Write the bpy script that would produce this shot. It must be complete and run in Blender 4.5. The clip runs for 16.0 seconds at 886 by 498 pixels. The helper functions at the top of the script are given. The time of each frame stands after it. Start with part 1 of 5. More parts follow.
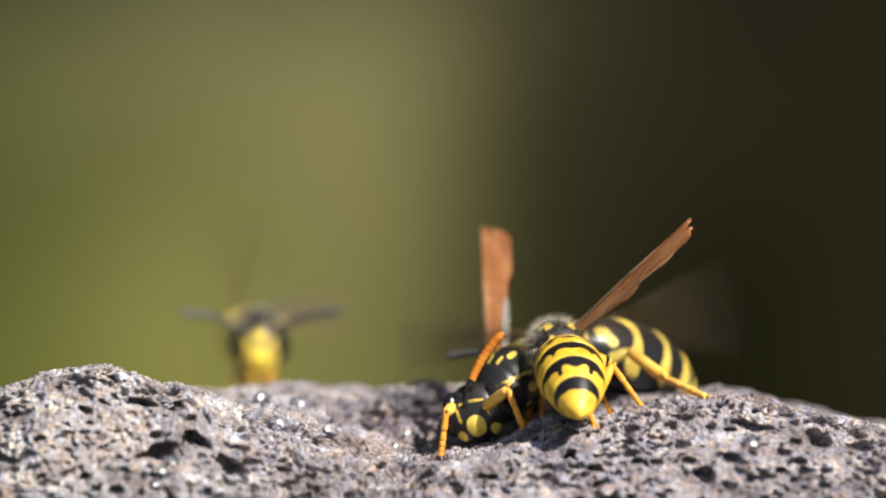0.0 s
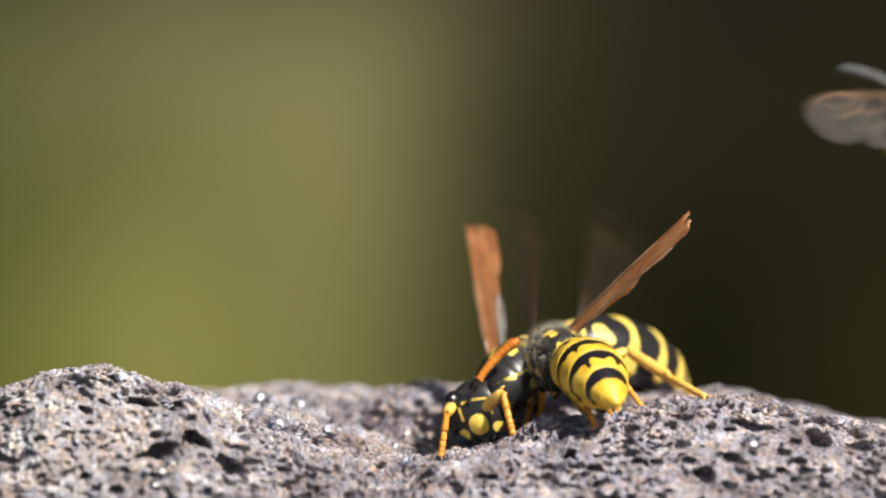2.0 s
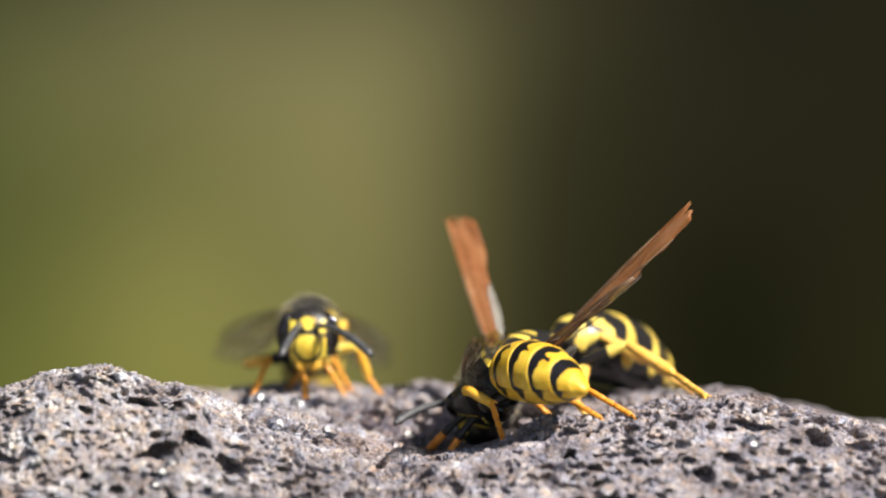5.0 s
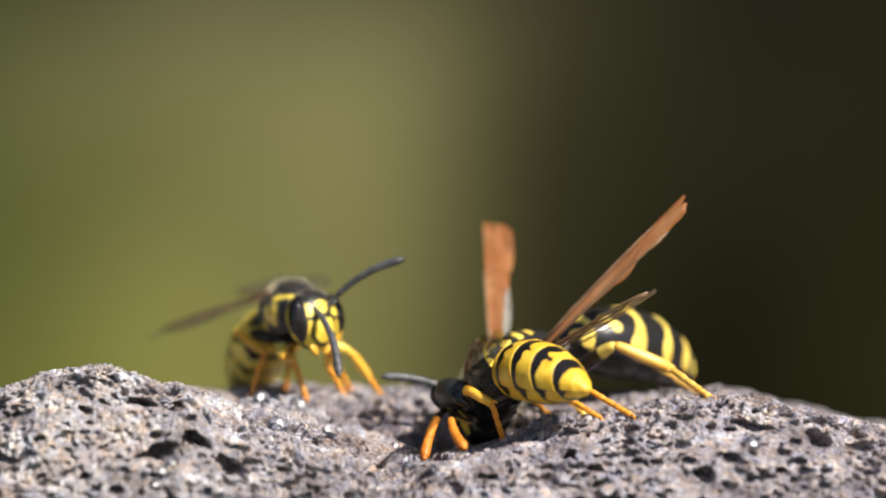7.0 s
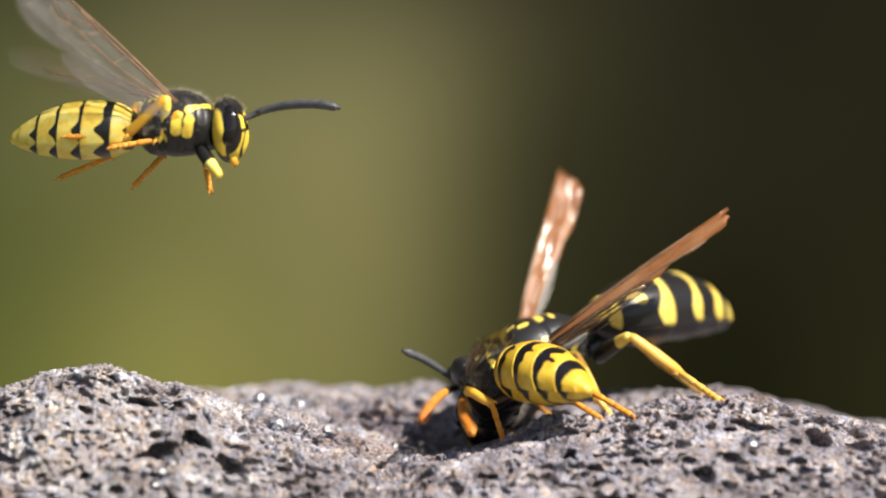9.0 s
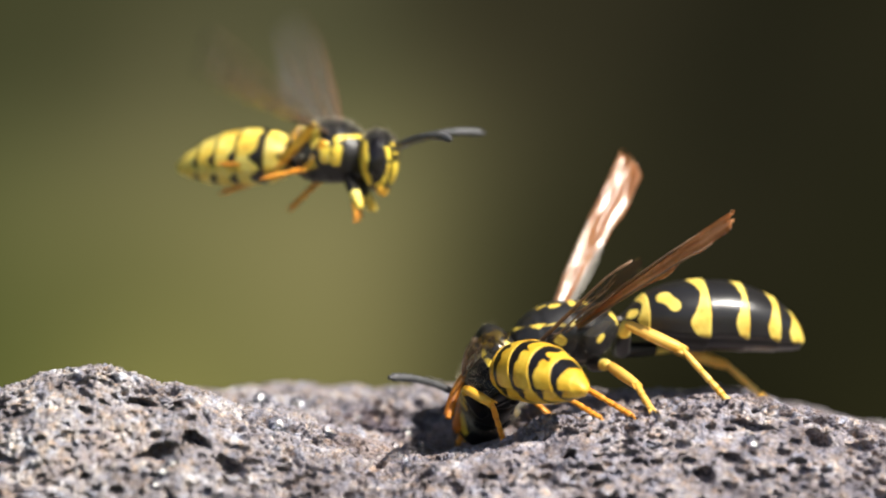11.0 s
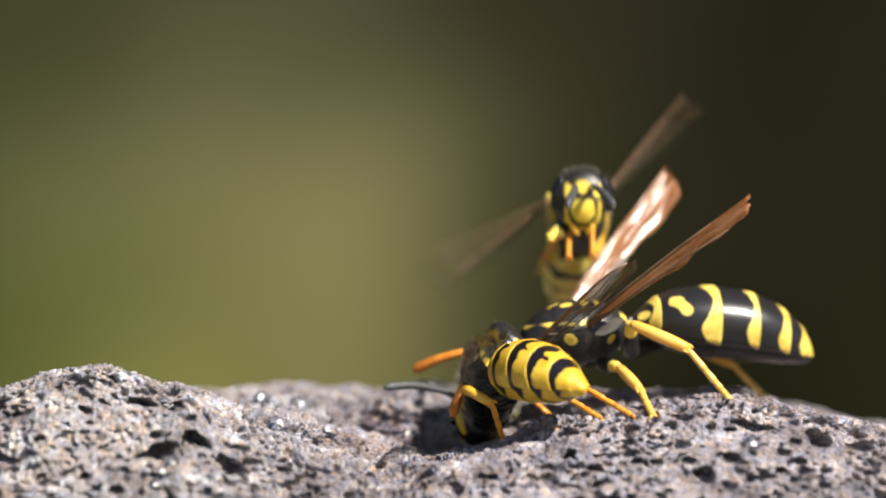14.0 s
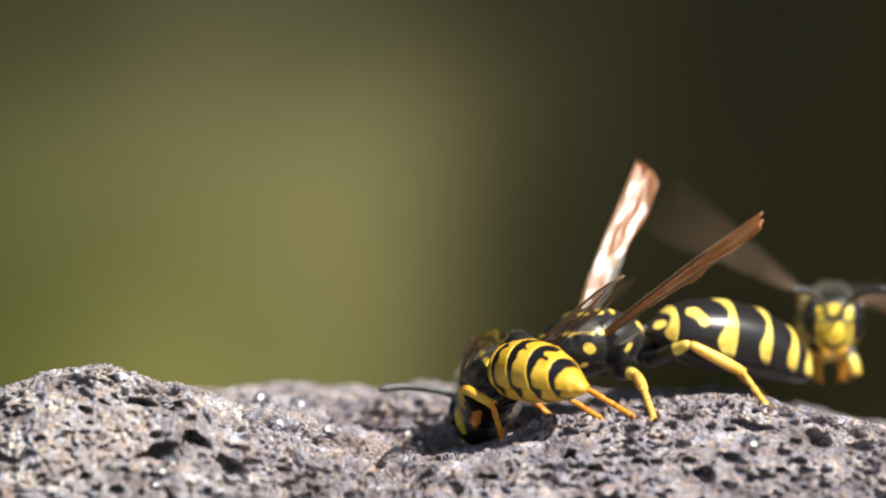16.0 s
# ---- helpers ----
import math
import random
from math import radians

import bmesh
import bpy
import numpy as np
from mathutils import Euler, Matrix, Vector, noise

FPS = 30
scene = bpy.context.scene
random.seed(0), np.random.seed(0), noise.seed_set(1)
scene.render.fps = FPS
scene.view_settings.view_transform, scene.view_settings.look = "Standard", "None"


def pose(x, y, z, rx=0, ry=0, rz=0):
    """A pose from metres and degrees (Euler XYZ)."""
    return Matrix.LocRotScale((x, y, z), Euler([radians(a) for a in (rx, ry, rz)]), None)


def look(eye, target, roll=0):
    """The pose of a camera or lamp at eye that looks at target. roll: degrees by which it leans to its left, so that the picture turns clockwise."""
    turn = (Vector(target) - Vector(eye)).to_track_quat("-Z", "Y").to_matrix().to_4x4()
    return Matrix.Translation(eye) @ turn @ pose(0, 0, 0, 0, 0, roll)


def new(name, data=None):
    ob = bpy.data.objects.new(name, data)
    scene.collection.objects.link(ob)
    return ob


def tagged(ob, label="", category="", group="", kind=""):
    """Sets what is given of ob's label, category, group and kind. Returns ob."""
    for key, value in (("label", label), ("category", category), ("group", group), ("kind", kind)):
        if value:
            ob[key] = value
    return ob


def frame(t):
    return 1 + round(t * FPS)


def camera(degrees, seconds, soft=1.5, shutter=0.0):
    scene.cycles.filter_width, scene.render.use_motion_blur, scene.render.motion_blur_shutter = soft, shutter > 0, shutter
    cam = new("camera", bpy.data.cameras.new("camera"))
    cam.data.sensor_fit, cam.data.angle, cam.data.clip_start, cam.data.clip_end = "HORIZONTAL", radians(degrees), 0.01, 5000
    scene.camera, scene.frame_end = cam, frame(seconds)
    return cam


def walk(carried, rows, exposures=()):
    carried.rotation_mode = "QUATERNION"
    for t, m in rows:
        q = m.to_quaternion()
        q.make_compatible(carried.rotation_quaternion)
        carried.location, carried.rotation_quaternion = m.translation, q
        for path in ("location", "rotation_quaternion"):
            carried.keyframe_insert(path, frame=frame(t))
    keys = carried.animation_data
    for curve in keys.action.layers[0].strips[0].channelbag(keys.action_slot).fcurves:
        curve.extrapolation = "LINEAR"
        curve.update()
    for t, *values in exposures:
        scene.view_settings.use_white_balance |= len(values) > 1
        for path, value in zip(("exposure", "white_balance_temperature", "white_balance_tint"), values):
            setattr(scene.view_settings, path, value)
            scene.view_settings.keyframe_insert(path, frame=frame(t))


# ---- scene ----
cam = camera(12.0, 16.0, soft=2.0, shutter=0.8)
EYE = (0.0, -0.19924, 0.01743)
walk(cam, [(0.0, look(EYE, (0, 0, 0))), (16.0, look(EYE, (0, 0, 0)))], exposures=[(0.0, 0.56), (16.0, 0.56)])
cam.data.dof.use_dof = True
cam.data.dof.focus_distance = 0.2014
cam.data.dof.aperture_fstop = 21.0

# ---- light ----
SUN = Vector((0.51, -0.46, 0.725)).normalized()
sun = new("sun", bpy.data.lights.new("sun", "SUN"))
sun.data.energy, sun.data.angle, sun.data.color = 5.3, radians(0.5), (1.0, 0.94, 0.85)
sun.matrix_world = look(SUN * 3.0, (0, 0, 0))
world = bpy.data.worlds.new("sky")
scene.world = world
world.use_nodes = True
sky = world.node_tree.nodes.new("ShaderNodeTexSky")
sky.sky_type, sky.sun_disc = "NISHITA", False
sky.sun_elevation, sky.sun_rotation = math.asin(SUN.z), math.atan2(SUN.x, SUN.y)
world.node_tree.links.new(sky.outputs[0], world.node_tree.nodes["Background"].inputs[0])
world.node_tree.nodes["Background"].inputs[1].default_value = 0.06

MM = 0.001


# ---- materials ----
def material(name):
    m = bpy.data.materials.new(name)
    m.use_nodes = True
    t = m.node_tree
    return m, t, t.nodes["Principled BSDF"]


def node(t, kind, **inputs):
    n = t.nodes.new(kind)
    for key, value in inputs.items():
        n.inputs[key.replace("_", " ")].default_value = value
    return n


def ramp(t, source, stops):
    n = t.nodes.new("ShaderNodeValToRGB")
    while len(n.color_ramp.elements) < len(stops):
        n.color_ramp.elements.new(0.5)
    for e, (p, c) in zip(n.color_ramp.elements, stops):
        e.position, e.color = p, (*c, 1.0)
    t.links.new(source, n.inputs[0])
    return n.outputs[0]


def grain(t, scale, detail=3.0, rough=0.6):
    n = node(t, "ShaderNodeTexNoise", Scale=scale, Detail=detail, Roughness=rough)
    t.links.new(node(t, "ShaderNodeTexCoord").outputs["Object"], n.inputs["Vector"])
    return n


def relief(t, b, source, strength, distance):
    n = node(t, "ShaderNodeBump", Strength=strength, Distance=distance)
    t.links.new(source, n.inputs["Height"])
    t.links.new(n.outputs[0], b.inputs["Normal"])


def blend(t, fac, a, c):
    n = t.nodes.new("ShaderNodeMix")
    n.data_type = "RGBA"
    t.links.new(fac, n.inputs[0])
    for value, socket in ((a, n.inputs[6]), (c, n.inputs[7])):
        if isinstance(value, tuple):
            socket.default_value = (*value, 1.0)
        else:
            t.links.new(value, socket)
    return n.outputs[2]


def marked(name, dark, bright, bright_2, dark_rough=0.28):
    """Wasp cuticle: dark, with bright marks where the mesh's own mark field is above zero."""
    m, t, b = material(name)
    a = t.nodes.new("ShaderNodeAttribute")
    a.attribute_name = "mark"
    e = grain(t, 2600.0, 2.0)
    wob = node(t, "ShaderNodeMath")
    wob.operation = "MULTIPLY_ADD"
    t.links.new(e.outputs[0], wob.inputs[0])
    wob.inputs[1].default_value = 0.10
    t.links.new(a.outputs["Fac"], wob.inputs[2])
    r = t.nodes.new("ShaderNodeMapRange")
    r.inputs["From Min"].default_value, r.inputs["From Max"].default_value = 0.03, 0.075
    t.links.new(wob.outputs[0], r.inputs["Value"])
    tone = grain(t, 1300.0, 4.0)
    deep = tuple(v * k for v, k in zip(bright_2, (0.86, 0.70, 0.55)))
    yellow = ramp(t, tone.outputs[0], [(0.30, deep), (0.46, bright_2), (0.62, bright)])
    t.links.new(blend(t, r.outputs[0], dark, yellow), b.inputs["Base Color"])
    rr = t.nodes.new("ShaderNodeMapRange")
    rr.inputs["To Min"].default_value, rr.inputs["To Max"].default_value = dark_rough, 0.44
    t.links.new(r.outputs[0], rr.inputs["Value"])
    t.links.new(rr.outputs[0], b.inputs["Roughness"])
    fine = grain(t, 9000.0, 2.0)
    relief(t, b, fine.outputs[0], 0.25, 0.00003)
    return m


def plain(name, a, c, scale, rough, bump=0.2, metal=0.0, distance=0.00004):
    m, t, b = material(name)
    n = grain(t, scale)
    t.links.new(ramp(t, n.outputs[0], [(0.35, a), (0.65, c)]), b.inputs["Base Color"])
    b.inputs["Roughness"].default_value, b.inputs["Metallic"].default_value = rough, metal
    relief(t, b, grain(t, scale * 6.0).outputs[0], bump, distance)
    return m


def film_material(name, colour, share, rough):
    """A clear membrane: mostly see-through, with a thin glossy skin."""
    m, t, b = material(name)
    n = grain(t, 700.0)
    t.links.new(ramp(t, n.outputs[0], [(0.3, colour), (0.7, tuple(v * 1.5 for v in colour))]), b.inputs["Base Color"])
    b.inputs["Roughness"].default_value = rough
    relief(t, b, grain(t, 450.0).outputs[0], 0.4, 0.00012)
    clear = t.nodes.new("ShaderNodeBsdfTransparent")
    mix = node(t, "ShaderNodeMixShader", Fac=share)
    t.links.new(clear.outputs[0], mix.inputs[1])
    t.links.new(b.outputs[0], mix.inputs[2])
    t.links.new(mix.outputs[0], t.nodes["Material Output"].inputs["Surface"])
    return m


JACKET = marked("yellow_and_black_cuticle", (0.010, 0.009, 0.010), (0.82, 0.55, 0.06), (0.72, 0.44, 0.03))
# the same cuticle with strong sunlight put into a paler yellow
JACKET_SUNLIT = marked("sunlit_yellow_and_black_cuticle", (0.014, 0.012, 0.011), (0.92, 0.76, 0.20), (0.86, 0.62, 0.09))
PAPER = marked("black_and_yellow_cuticle", (0.018, 0.017, 0.018), (0.90, 0.70, 0.16), (0.82, 0.60, 0.11), 0.29)
PAPER_MATT = marked("matt_black_and_yellow_cuticle", (0.020, 0.019, 0.019), (0.88, 0.68, 0.13), (0.80, 0.58, 0.09), 0.35)
JACKET_MATT = marked("matt_yellow_and_black_cuticle", (0.014, 0.013, 0.013), (0.88, 0.67, 0.08), (0.80, 0.57, 0.06), 0.38)
EYE_BLACK = plain("glossy_compound_eye", (0.008, 0.007, 0.008), (0.015, 0.012, 0.012), 3000.0, 0.12, 0.05)
FEELER_BLACK = plain("black_antenna", (0.050, 0.052, 0.056), (0.10, 0.10, 0.105), 2500.0, 0.42)
FEELER_ORANGE = marked("orange_antenna_with_black_stalk", (0.016, 0.013, 0.012), (0.75, 0.27, 0.03), (0.62, 0.19, 0.02), 0.4)
LEG_YELLOW = plain("yellow_leg", (0.80, 0.39, 0.025), (0.88, 0.50, 0.06), 1200.0, 0.35)
LEG_PALE = plain("pale_yellow_leg", (0.84, 0.43, 0.06), (0.90, 0.55, 0.12), 900.0, 0.36)
LEG_ORANGE = plain("orange_leg", (0.72, 0.26, 0.02), (0.82, 0.36, 0.04), 1200.0, 0.38)
LEG_DARK = plain("black_leg", (0.012, 0.010, 0.010), (0.03, 0.022, 0.016), 1500.0, 0.3)
HAIR = plain("grey_hair", (0.36, 0.32, 0.25), (0.56, 0.51, 0.41), 2000.0, 0.5)
VEIN = plain("brown_wing_vein", (0.15, 0.085, 0.05), (0.24, 0.14, 0.08), 1500.0, 0.28)
MEMBRANE = film_material("smoky_wing_membrane", (0.090, 0.080, 0.074), 0.40, 0.17)
MEMBRANE_DARK = film_material("dark_wing_membrane", (0.055, 0.043, 0.036), 0.68, 0.15)
# its pale, denser colour stands in for white glare on the hindwing
GLARE_FILM = film_material("glare_tinted_wing_membrane", (0.30, 0.28, 0.25), 0.55, 0.26)


def amber_material():
    m, t, b = material("amber_folded_wing")
    def streak(scale, detail):
        n, long = node(t, "ShaderNodeTexNoise", Scale=scale, Detail=detail), node(t, "ShaderNodeMapping")
        long.inputs["Scale"].default_value = (0.22, 1.0, 1.0)
        t.links.new(node(t, "ShaderNodeTexCoord").outputs["Object"], long.inputs["Vector"])
        t.links.new(long.outputs[0], n.inputs["Vector"])
        return n

    n = streak(1500.0, 4.0)
    t.links.new(ramp(t, n.outputs[0], [(0.3, (0.32, 0.130, 0.045)), (0.52, (0.45, 0.205, 0.080)), (0.75, (0.56, 0.31, 0.145))]), b.inputs["Base Color"])
    wear = ramp(t, grain(t, 650.0, 3.0).outputs[0], [(0.40, (0.14, 0.14, 0.14)), (0.64, (0.46, 0.46, 0.46))])
    t.links.new(wear, b.inputs["Roughness"])
    t.links.new(wear, b.inputs["Coat Roughness"])
    relief(t, b, streak(1800.0, 3.0).outputs[0], 0.55, 0.00016)
    b.inputs["Coat Weight"].default_value = 0.9
    through_light = node(t, "ShaderNodeBsdfTranslucent", Color=(0.70, 0.33, 0.13, 1.0))
    mix = node(t, "ShaderNodeMixShader", Fac=0.50)
    t.links.new(b.outputs[0], mix.inputs[1])
    t.links.new(through_light.outputs[0], mix.inputs[2])
    t.links.new(mix.outputs[0], t.nodes["Material Output"].inputs["Surface"])
    return m


AMBER = amber_material()


def lava_material():
    m, t, b = material("porous_lava_stone")
    big, mid, fine = grain(t, 130.0, 4.0), grain(t, 700.0, 4.0), grain(t, 3200.0, 3.0)
    speck = grain(t, 5200.0, 2.0, 0.7)
    tone = node(t, "ShaderNodeMath")
    tone.operation = "MULTIPLY_ADD"
    tone.inputs[1].default_value = 0.44
    t.links.new(speck.outputs[0], tone.inputs[0])
    half = node(t, "ShaderNodeMath")
    half.operation = "MULTIPLY"
    half.inputs[1].default_value = 0.56
    t.links.new(mid.outputs[0], half.inputs[0])
    t.links.new(half.outputs[0], tone.inputs[2])
    base = ramp(t, tone.outputs[0], [(0.38, (0.115, 0.094, 0.096)), (0.47, (0.225, 0.192, 0.196)), (0.54, (0.340, 0.298, 0.296)), (0.64, (0.60, 0.55, 0.53))])
    tint = ramp(t, grain(t, 1700.0, 3.0, 0.7).outputs[0], [(0.34, (0.84, 0.95, 1.16)), (0.48, (0.98, 0.98, 1.03)), (0.56, (1.03, 1.0, 0.96)), (0.66, (1.27, 1.03, 0.80))])
    hued = t.nodes.new("ShaderNodeMix")
    hued.data_type, hued.blend_type = "RGBA", "MULTIPLY"
    hued.inputs[0].default_value = 1.0
    t.links.new(base, hued.inputs[6])
    t.links.new(tint, hued.inputs[7])
    base = hued.outputs[2]
    # a paler tint on the stone's left than on its right, with an uneven edge
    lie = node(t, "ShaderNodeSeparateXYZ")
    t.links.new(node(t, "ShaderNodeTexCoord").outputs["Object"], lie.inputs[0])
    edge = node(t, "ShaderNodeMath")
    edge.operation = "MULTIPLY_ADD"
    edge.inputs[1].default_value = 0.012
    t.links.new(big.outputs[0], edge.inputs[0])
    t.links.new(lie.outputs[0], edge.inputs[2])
    rightward = t.nodes.new("ShaderNodeMapRange")
    rightward.inputs["From Min"].default_value, rightward.inputs["From Max"].default_value = -0.010, 0.008
    t.links.new(edge.outputs[0], rightward.inputs["Value"])
    side_tone = t.nodes.new("ShaderNodeMix")
    side_tone.data_type, side_tone.blend_type = "RGBA", "MULTIPLY"
    side_tone.inputs[0].default_value = 1.0
    t.links.new(base, side_tone.inputs[6])
    t.links.new(blend(t, rightward.outputs[0], (1.24, 1.30, 1.29), (1.03, 1.05, 1.09)), side_tone.inputs[7])
    base = side_tone.outputs[2]
    rust = ramp(t, big.outputs[0], [(0.56, (0.0, 0.0, 0.0)), (0.66, (1.0, 1.0, 1.0))])
    cut = node(t, "ShaderNodeMath")
    cut.operation = "MULTIPLY"
    t.links.new(rust, cut.inputs[0])
    t.links.new(fine.outputs[0], cut.inputs[1])
    colour = blend(t, cut.outputs[0], base, (0.30, 0.215, 0.18))
    vor = node(t, "ShaderNodeTexVoronoi", Scale=1500.0)
    t.links.new(node(t, "ShaderNodeTexCoord").outputs["Object"], vor.inputs["Vector"])
    pale = ramp(t, vor.outputs["Distance"], [(0.10, (0.9, 0.9, 0.9)), (0.22, (0.0, 0.0, 0.0))])
    sel = ramp(t, grain(t, 420.0, 2.0).outputs[0], [(0.56, (0.0, 0.0, 0.0)), (0.64, (1.0, 1.0, 1.0))])
    both = node(t, "ShaderNodeMath")
    both.operation = "MULTIPLY"
    t.links.new(pale, both.inputs[0])
    t.links.new(sel, both.inputs[1])
    dry = blend(t, both.outputs[0], colour, (0.62, 0.58, 0.55))
    # the damp hollow: an uneven oval of darker, shinier stone
    place = node(t, "ShaderNodeMapping")
    place.inputs["Location"].default_value = (0.0035 / 0.0085, -0.0065 / 0.0042, 0.0)
    place.inputs["Scale"].default_value = (1 / 0.0085, 1 / 0.0042, 0.0)
    t.links.new(node(t, "ShaderNodeTexCoord").outputs["Object"], place.inputs["Vector"])
    far = node(t, "ShaderNodeVectorMath")
    far.operation = "LENGTH"
    t.links.new(place.outputs[0], far.inputs[0])
    uneven = node(t, "ShaderNodeMath")
    uneven.operation = "ADD"
    t.links.new(far.outputs["Value"], uneven.inputs[0])
    t.links.new(mid.outputs[0], uneven.inputs[1])
    damp = ramp(t, uneven.outputs[0], [(0.55, (1.0, 1.0, 1.0)), (1.0, (0.0, 0.0, 0.0))])
    soaked = t.nodes.new("ShaderNodeMix")
    soaked.data_type, soaked.blend_type = "RGBA", "MULTIPLY"
    soaked.inputs[0].default_value = 1.0
    t.links.new(dry, soaked.inputs[6])
    soaked.inputs[7].default_value = (0.60, 0.55, 0.57, 1.0)
    t.links.new(blend(t, damp, dry, soaked.outputs[2]), b.inputs["Base Color"])
    rough = ramp(t, fine.outputs[0], [(0.35, (0.38, 0.38, 0.38)), (0.60, (0.85, 0.85, 0.85))])
    crystal = blend(t, both.outputs[0], rough, (0.12, 0.12, 0.12))
    t.links.new(blend(t, damp, crystal, (0.14, 0.14, 0.14)), b.inputs["Roughness"])
    add = node(t, "ShaderNodeMath")
    t.links.new(speck.outputs[0], add.inputs[0])
    t.links.new(fine.outputs[0], add.inputs[1])
    relief(t, b, add.outputs[0], 1.0, 0.00022)
    return m


LAVA = lava_material()


# ---- mesh helpers: all shapes are drawn in millimetres ----
def mesh_of(name, verts, faces, mat, mark=None, smooth=True):
    me = bpy.data.meshes.new(name)
    me.from_pydata((np.asarray(verts, float) * MM).tolist(), [], faces if isinstance(faces, list) else faces.tolist())
    me.polygons.foreach_set("use_smooth", np.full(len(me.polygons), smooth))
    if mark is not None:
        me.attributes.new("mark", "FLOAT", "POINT").data.foreach_set("value", np.asarray(mark, np.float32))
    me.materials.append(mat)
    me.update()
    return me


def part(name, shape, mat, parent, label="", at=None, mark=None):
    ob = new(name, mesh_of(name, shape[0], shape[1], mat, mark))
    ob.parent = parent
    if at is not None:
        ob.matrix_basis = at
    return tagged(ob, label)


def joined(shapes):
    verts, faces, k = [], [], 0
    for v, f in shapes:
        verts.append(np.asarray(v, float))
        faces += [tuple(i + k for i in q) for q in f]
        k += len(v)
    return np.concatenate(verts), faces


def hermite(xs, ys, x):
    """A smooth curve through (xs, ys); ys may hold rows of values."""
    xs, ys = np.asarray(xs, float), np.asarray(ys, float)
    d = np.gradient(ys, xs, axis=0)
    i = np.clip(np.searchsorted(xs, x) - 1, 0, len(xs) - 2)
    h = xs[i + 1] - xs[i]
    u = np.clip((x - xs[i]) / h, 0, 1)
    if ys.ndim > 1 and np.ndim(x):
        h, u = h[:, None], u[:, None]
    return ((2 * u**3 - 3 * u**2 + 1) * ys[i] + (u**3 - 2 * u**2 + u) * h * d[i]
            + (3 * u**2 - 2 * u**3) * ys[i + 1] + (u**3 - u**2) * h * d[i + 1])


def loft(rings, closed=True):
    """rings: arrays of equal length (n, 3). Skins them one to the next and caps the ends."""
    n, k = len(rings[0]), len(rings)
    verts = np.concatenate(rings)
    faces = [(r * n + j, r * n + (j + 1) % n, (r + 1) * n + (j + 1) % n, (r + 1) * n + j) for r in range(k - 1) for j in range(n)]
    if closed:
        faces += [tuple(range(n))[::-1], tuple((k - 1) * n + j for j in range(n))]
    return verts, faces


def tube(points, radii, n=10):
    p = np.asarray(points, float)
    rings = []
    for i in range(len(p)):
        d = p[min(i + 1, len(p) - 1)] - p[max(i - 1, 0)]
        d = d / (np.linalg.norm(d) + 1e-9)
        side = np.cross(d, (0.13, 0.31, 0.94))
        side /= np.linalg.norm(side)
        up = np.cross(side, d)
        a = np.arange(n) * 2 * np.pi / n
        rings.append(p[i] + radii[i] * (np.cos(a)[:, None] * side + np.sin(a)[:, None] * up))
    return loft(rings)


def ball(rx, ry, rz, centre=(0, 0, 0), n=48, m=30, power=1.0):
    """An egg with its poles on the x axis."""
    rings = []
    a = np.arange(n) * 2 * np.pi / n
    for i in range(m + 1):
        th = np.pi * (0.004 + 0.992 * i / m)
        s = np.sin(th) ** power
        rings.append(np.stack([np.full(n, np.cos(th) * rx), np.sin(a) * s * ry, np.cos(a) * s * rz], 1) + np.asarray(centre))
    return loft(rings)


def spots(v, marks):
    """Signed field of round and long marks (ax, ay, az, bx, by, bz, r), mirrored to both sides."""
    f = np.full(len(v), -1.0)
    w = np.stack([v[:, 0], np.abs(v[:, 1]), v[:, 2]], 1)
    for ax, ay, az, bx, by, bz, r in marks:
        a, b = (w[np.argmin(np.linalg.norm(w - np.array(p), axis=1))] for p in ((ax, ay, az), (bx, by, bz)))
        d = b - a
        u = np.clip(((w - a) @ d) / max(d @ d, 1e-9), 0, 1)
        f = np.maximum(f, r - np.linalg.norm(w - a - u[:, None] * d, axis=1))
    return f


# ---- the stone ----
XS = [-60, -30, -21, -17, -14, -11, -9, -6, -3, -1, 1, 4, 8, 12, 14, 17, 21, 30, 60]
YS = [-45, -16, -6, 0, 5, 10, 18, 30, 60]
CREST = [-30, -11, -6.6, -5.8, -6.35, -7.0, -8.2, -9.25, -9.87, -10.05, -9.6, -8.6, -8.05, -7.25, -7.25, -7.75, -8.9, -14, -34]
BASIN = [-30, -11, -8.0, -7.4, -7.7, -8.2, -8.2, -8.8, -9.5, -9.95, -9.75, -9.1, -8.5, -7.9, -7.9, -8.6, -9.6, -14, -34]
RIDGE = [-30, -12, -8.8, -8.4, -8.2, -8.1, -7.85, -8.0, -8.05, -7.8, -8.1, -8.35, -8.4, -8.0, -7.95, -8.95, -9.8, -14, -34]
CREST, BASIN, RIDGE = np.array(CREST), np.array(BASIN), np.array(RIDGE)
LEVELS = np.stack([CREST * 0.5 - 52, CREST * 0.3 - 19.0, CREST * 0.15 - 10.2, CREST, BASIN, RIDGE, RIDGE * 0.6 - 4.6, RIDGE * 0.4 - 11, RIDGE * 0.4 - 55])


def lattice(x, y, seed):
    """Smooth value noise in -1..1."""
    rng = np.random.default_rng(seed)
    tab = rng.uniform(-1, 1, (256, 256))
    xi, yi = np.floor(x).astype(int), np.floor(y).astype(int)
    u, w = x - xi, y - yi
    u, w = u * u * (3 - 2 * u), w * w * (3 - 2 * w)
    g = lambda i, j: tab[(xi + i) % 256, (yi + j) % 256]
    return (g(0, 0) * (1 - u) + g(1, 0) * u) * (1 - w) + (g(0, 1) * (1 - u) + g(1, 1) * u) * w


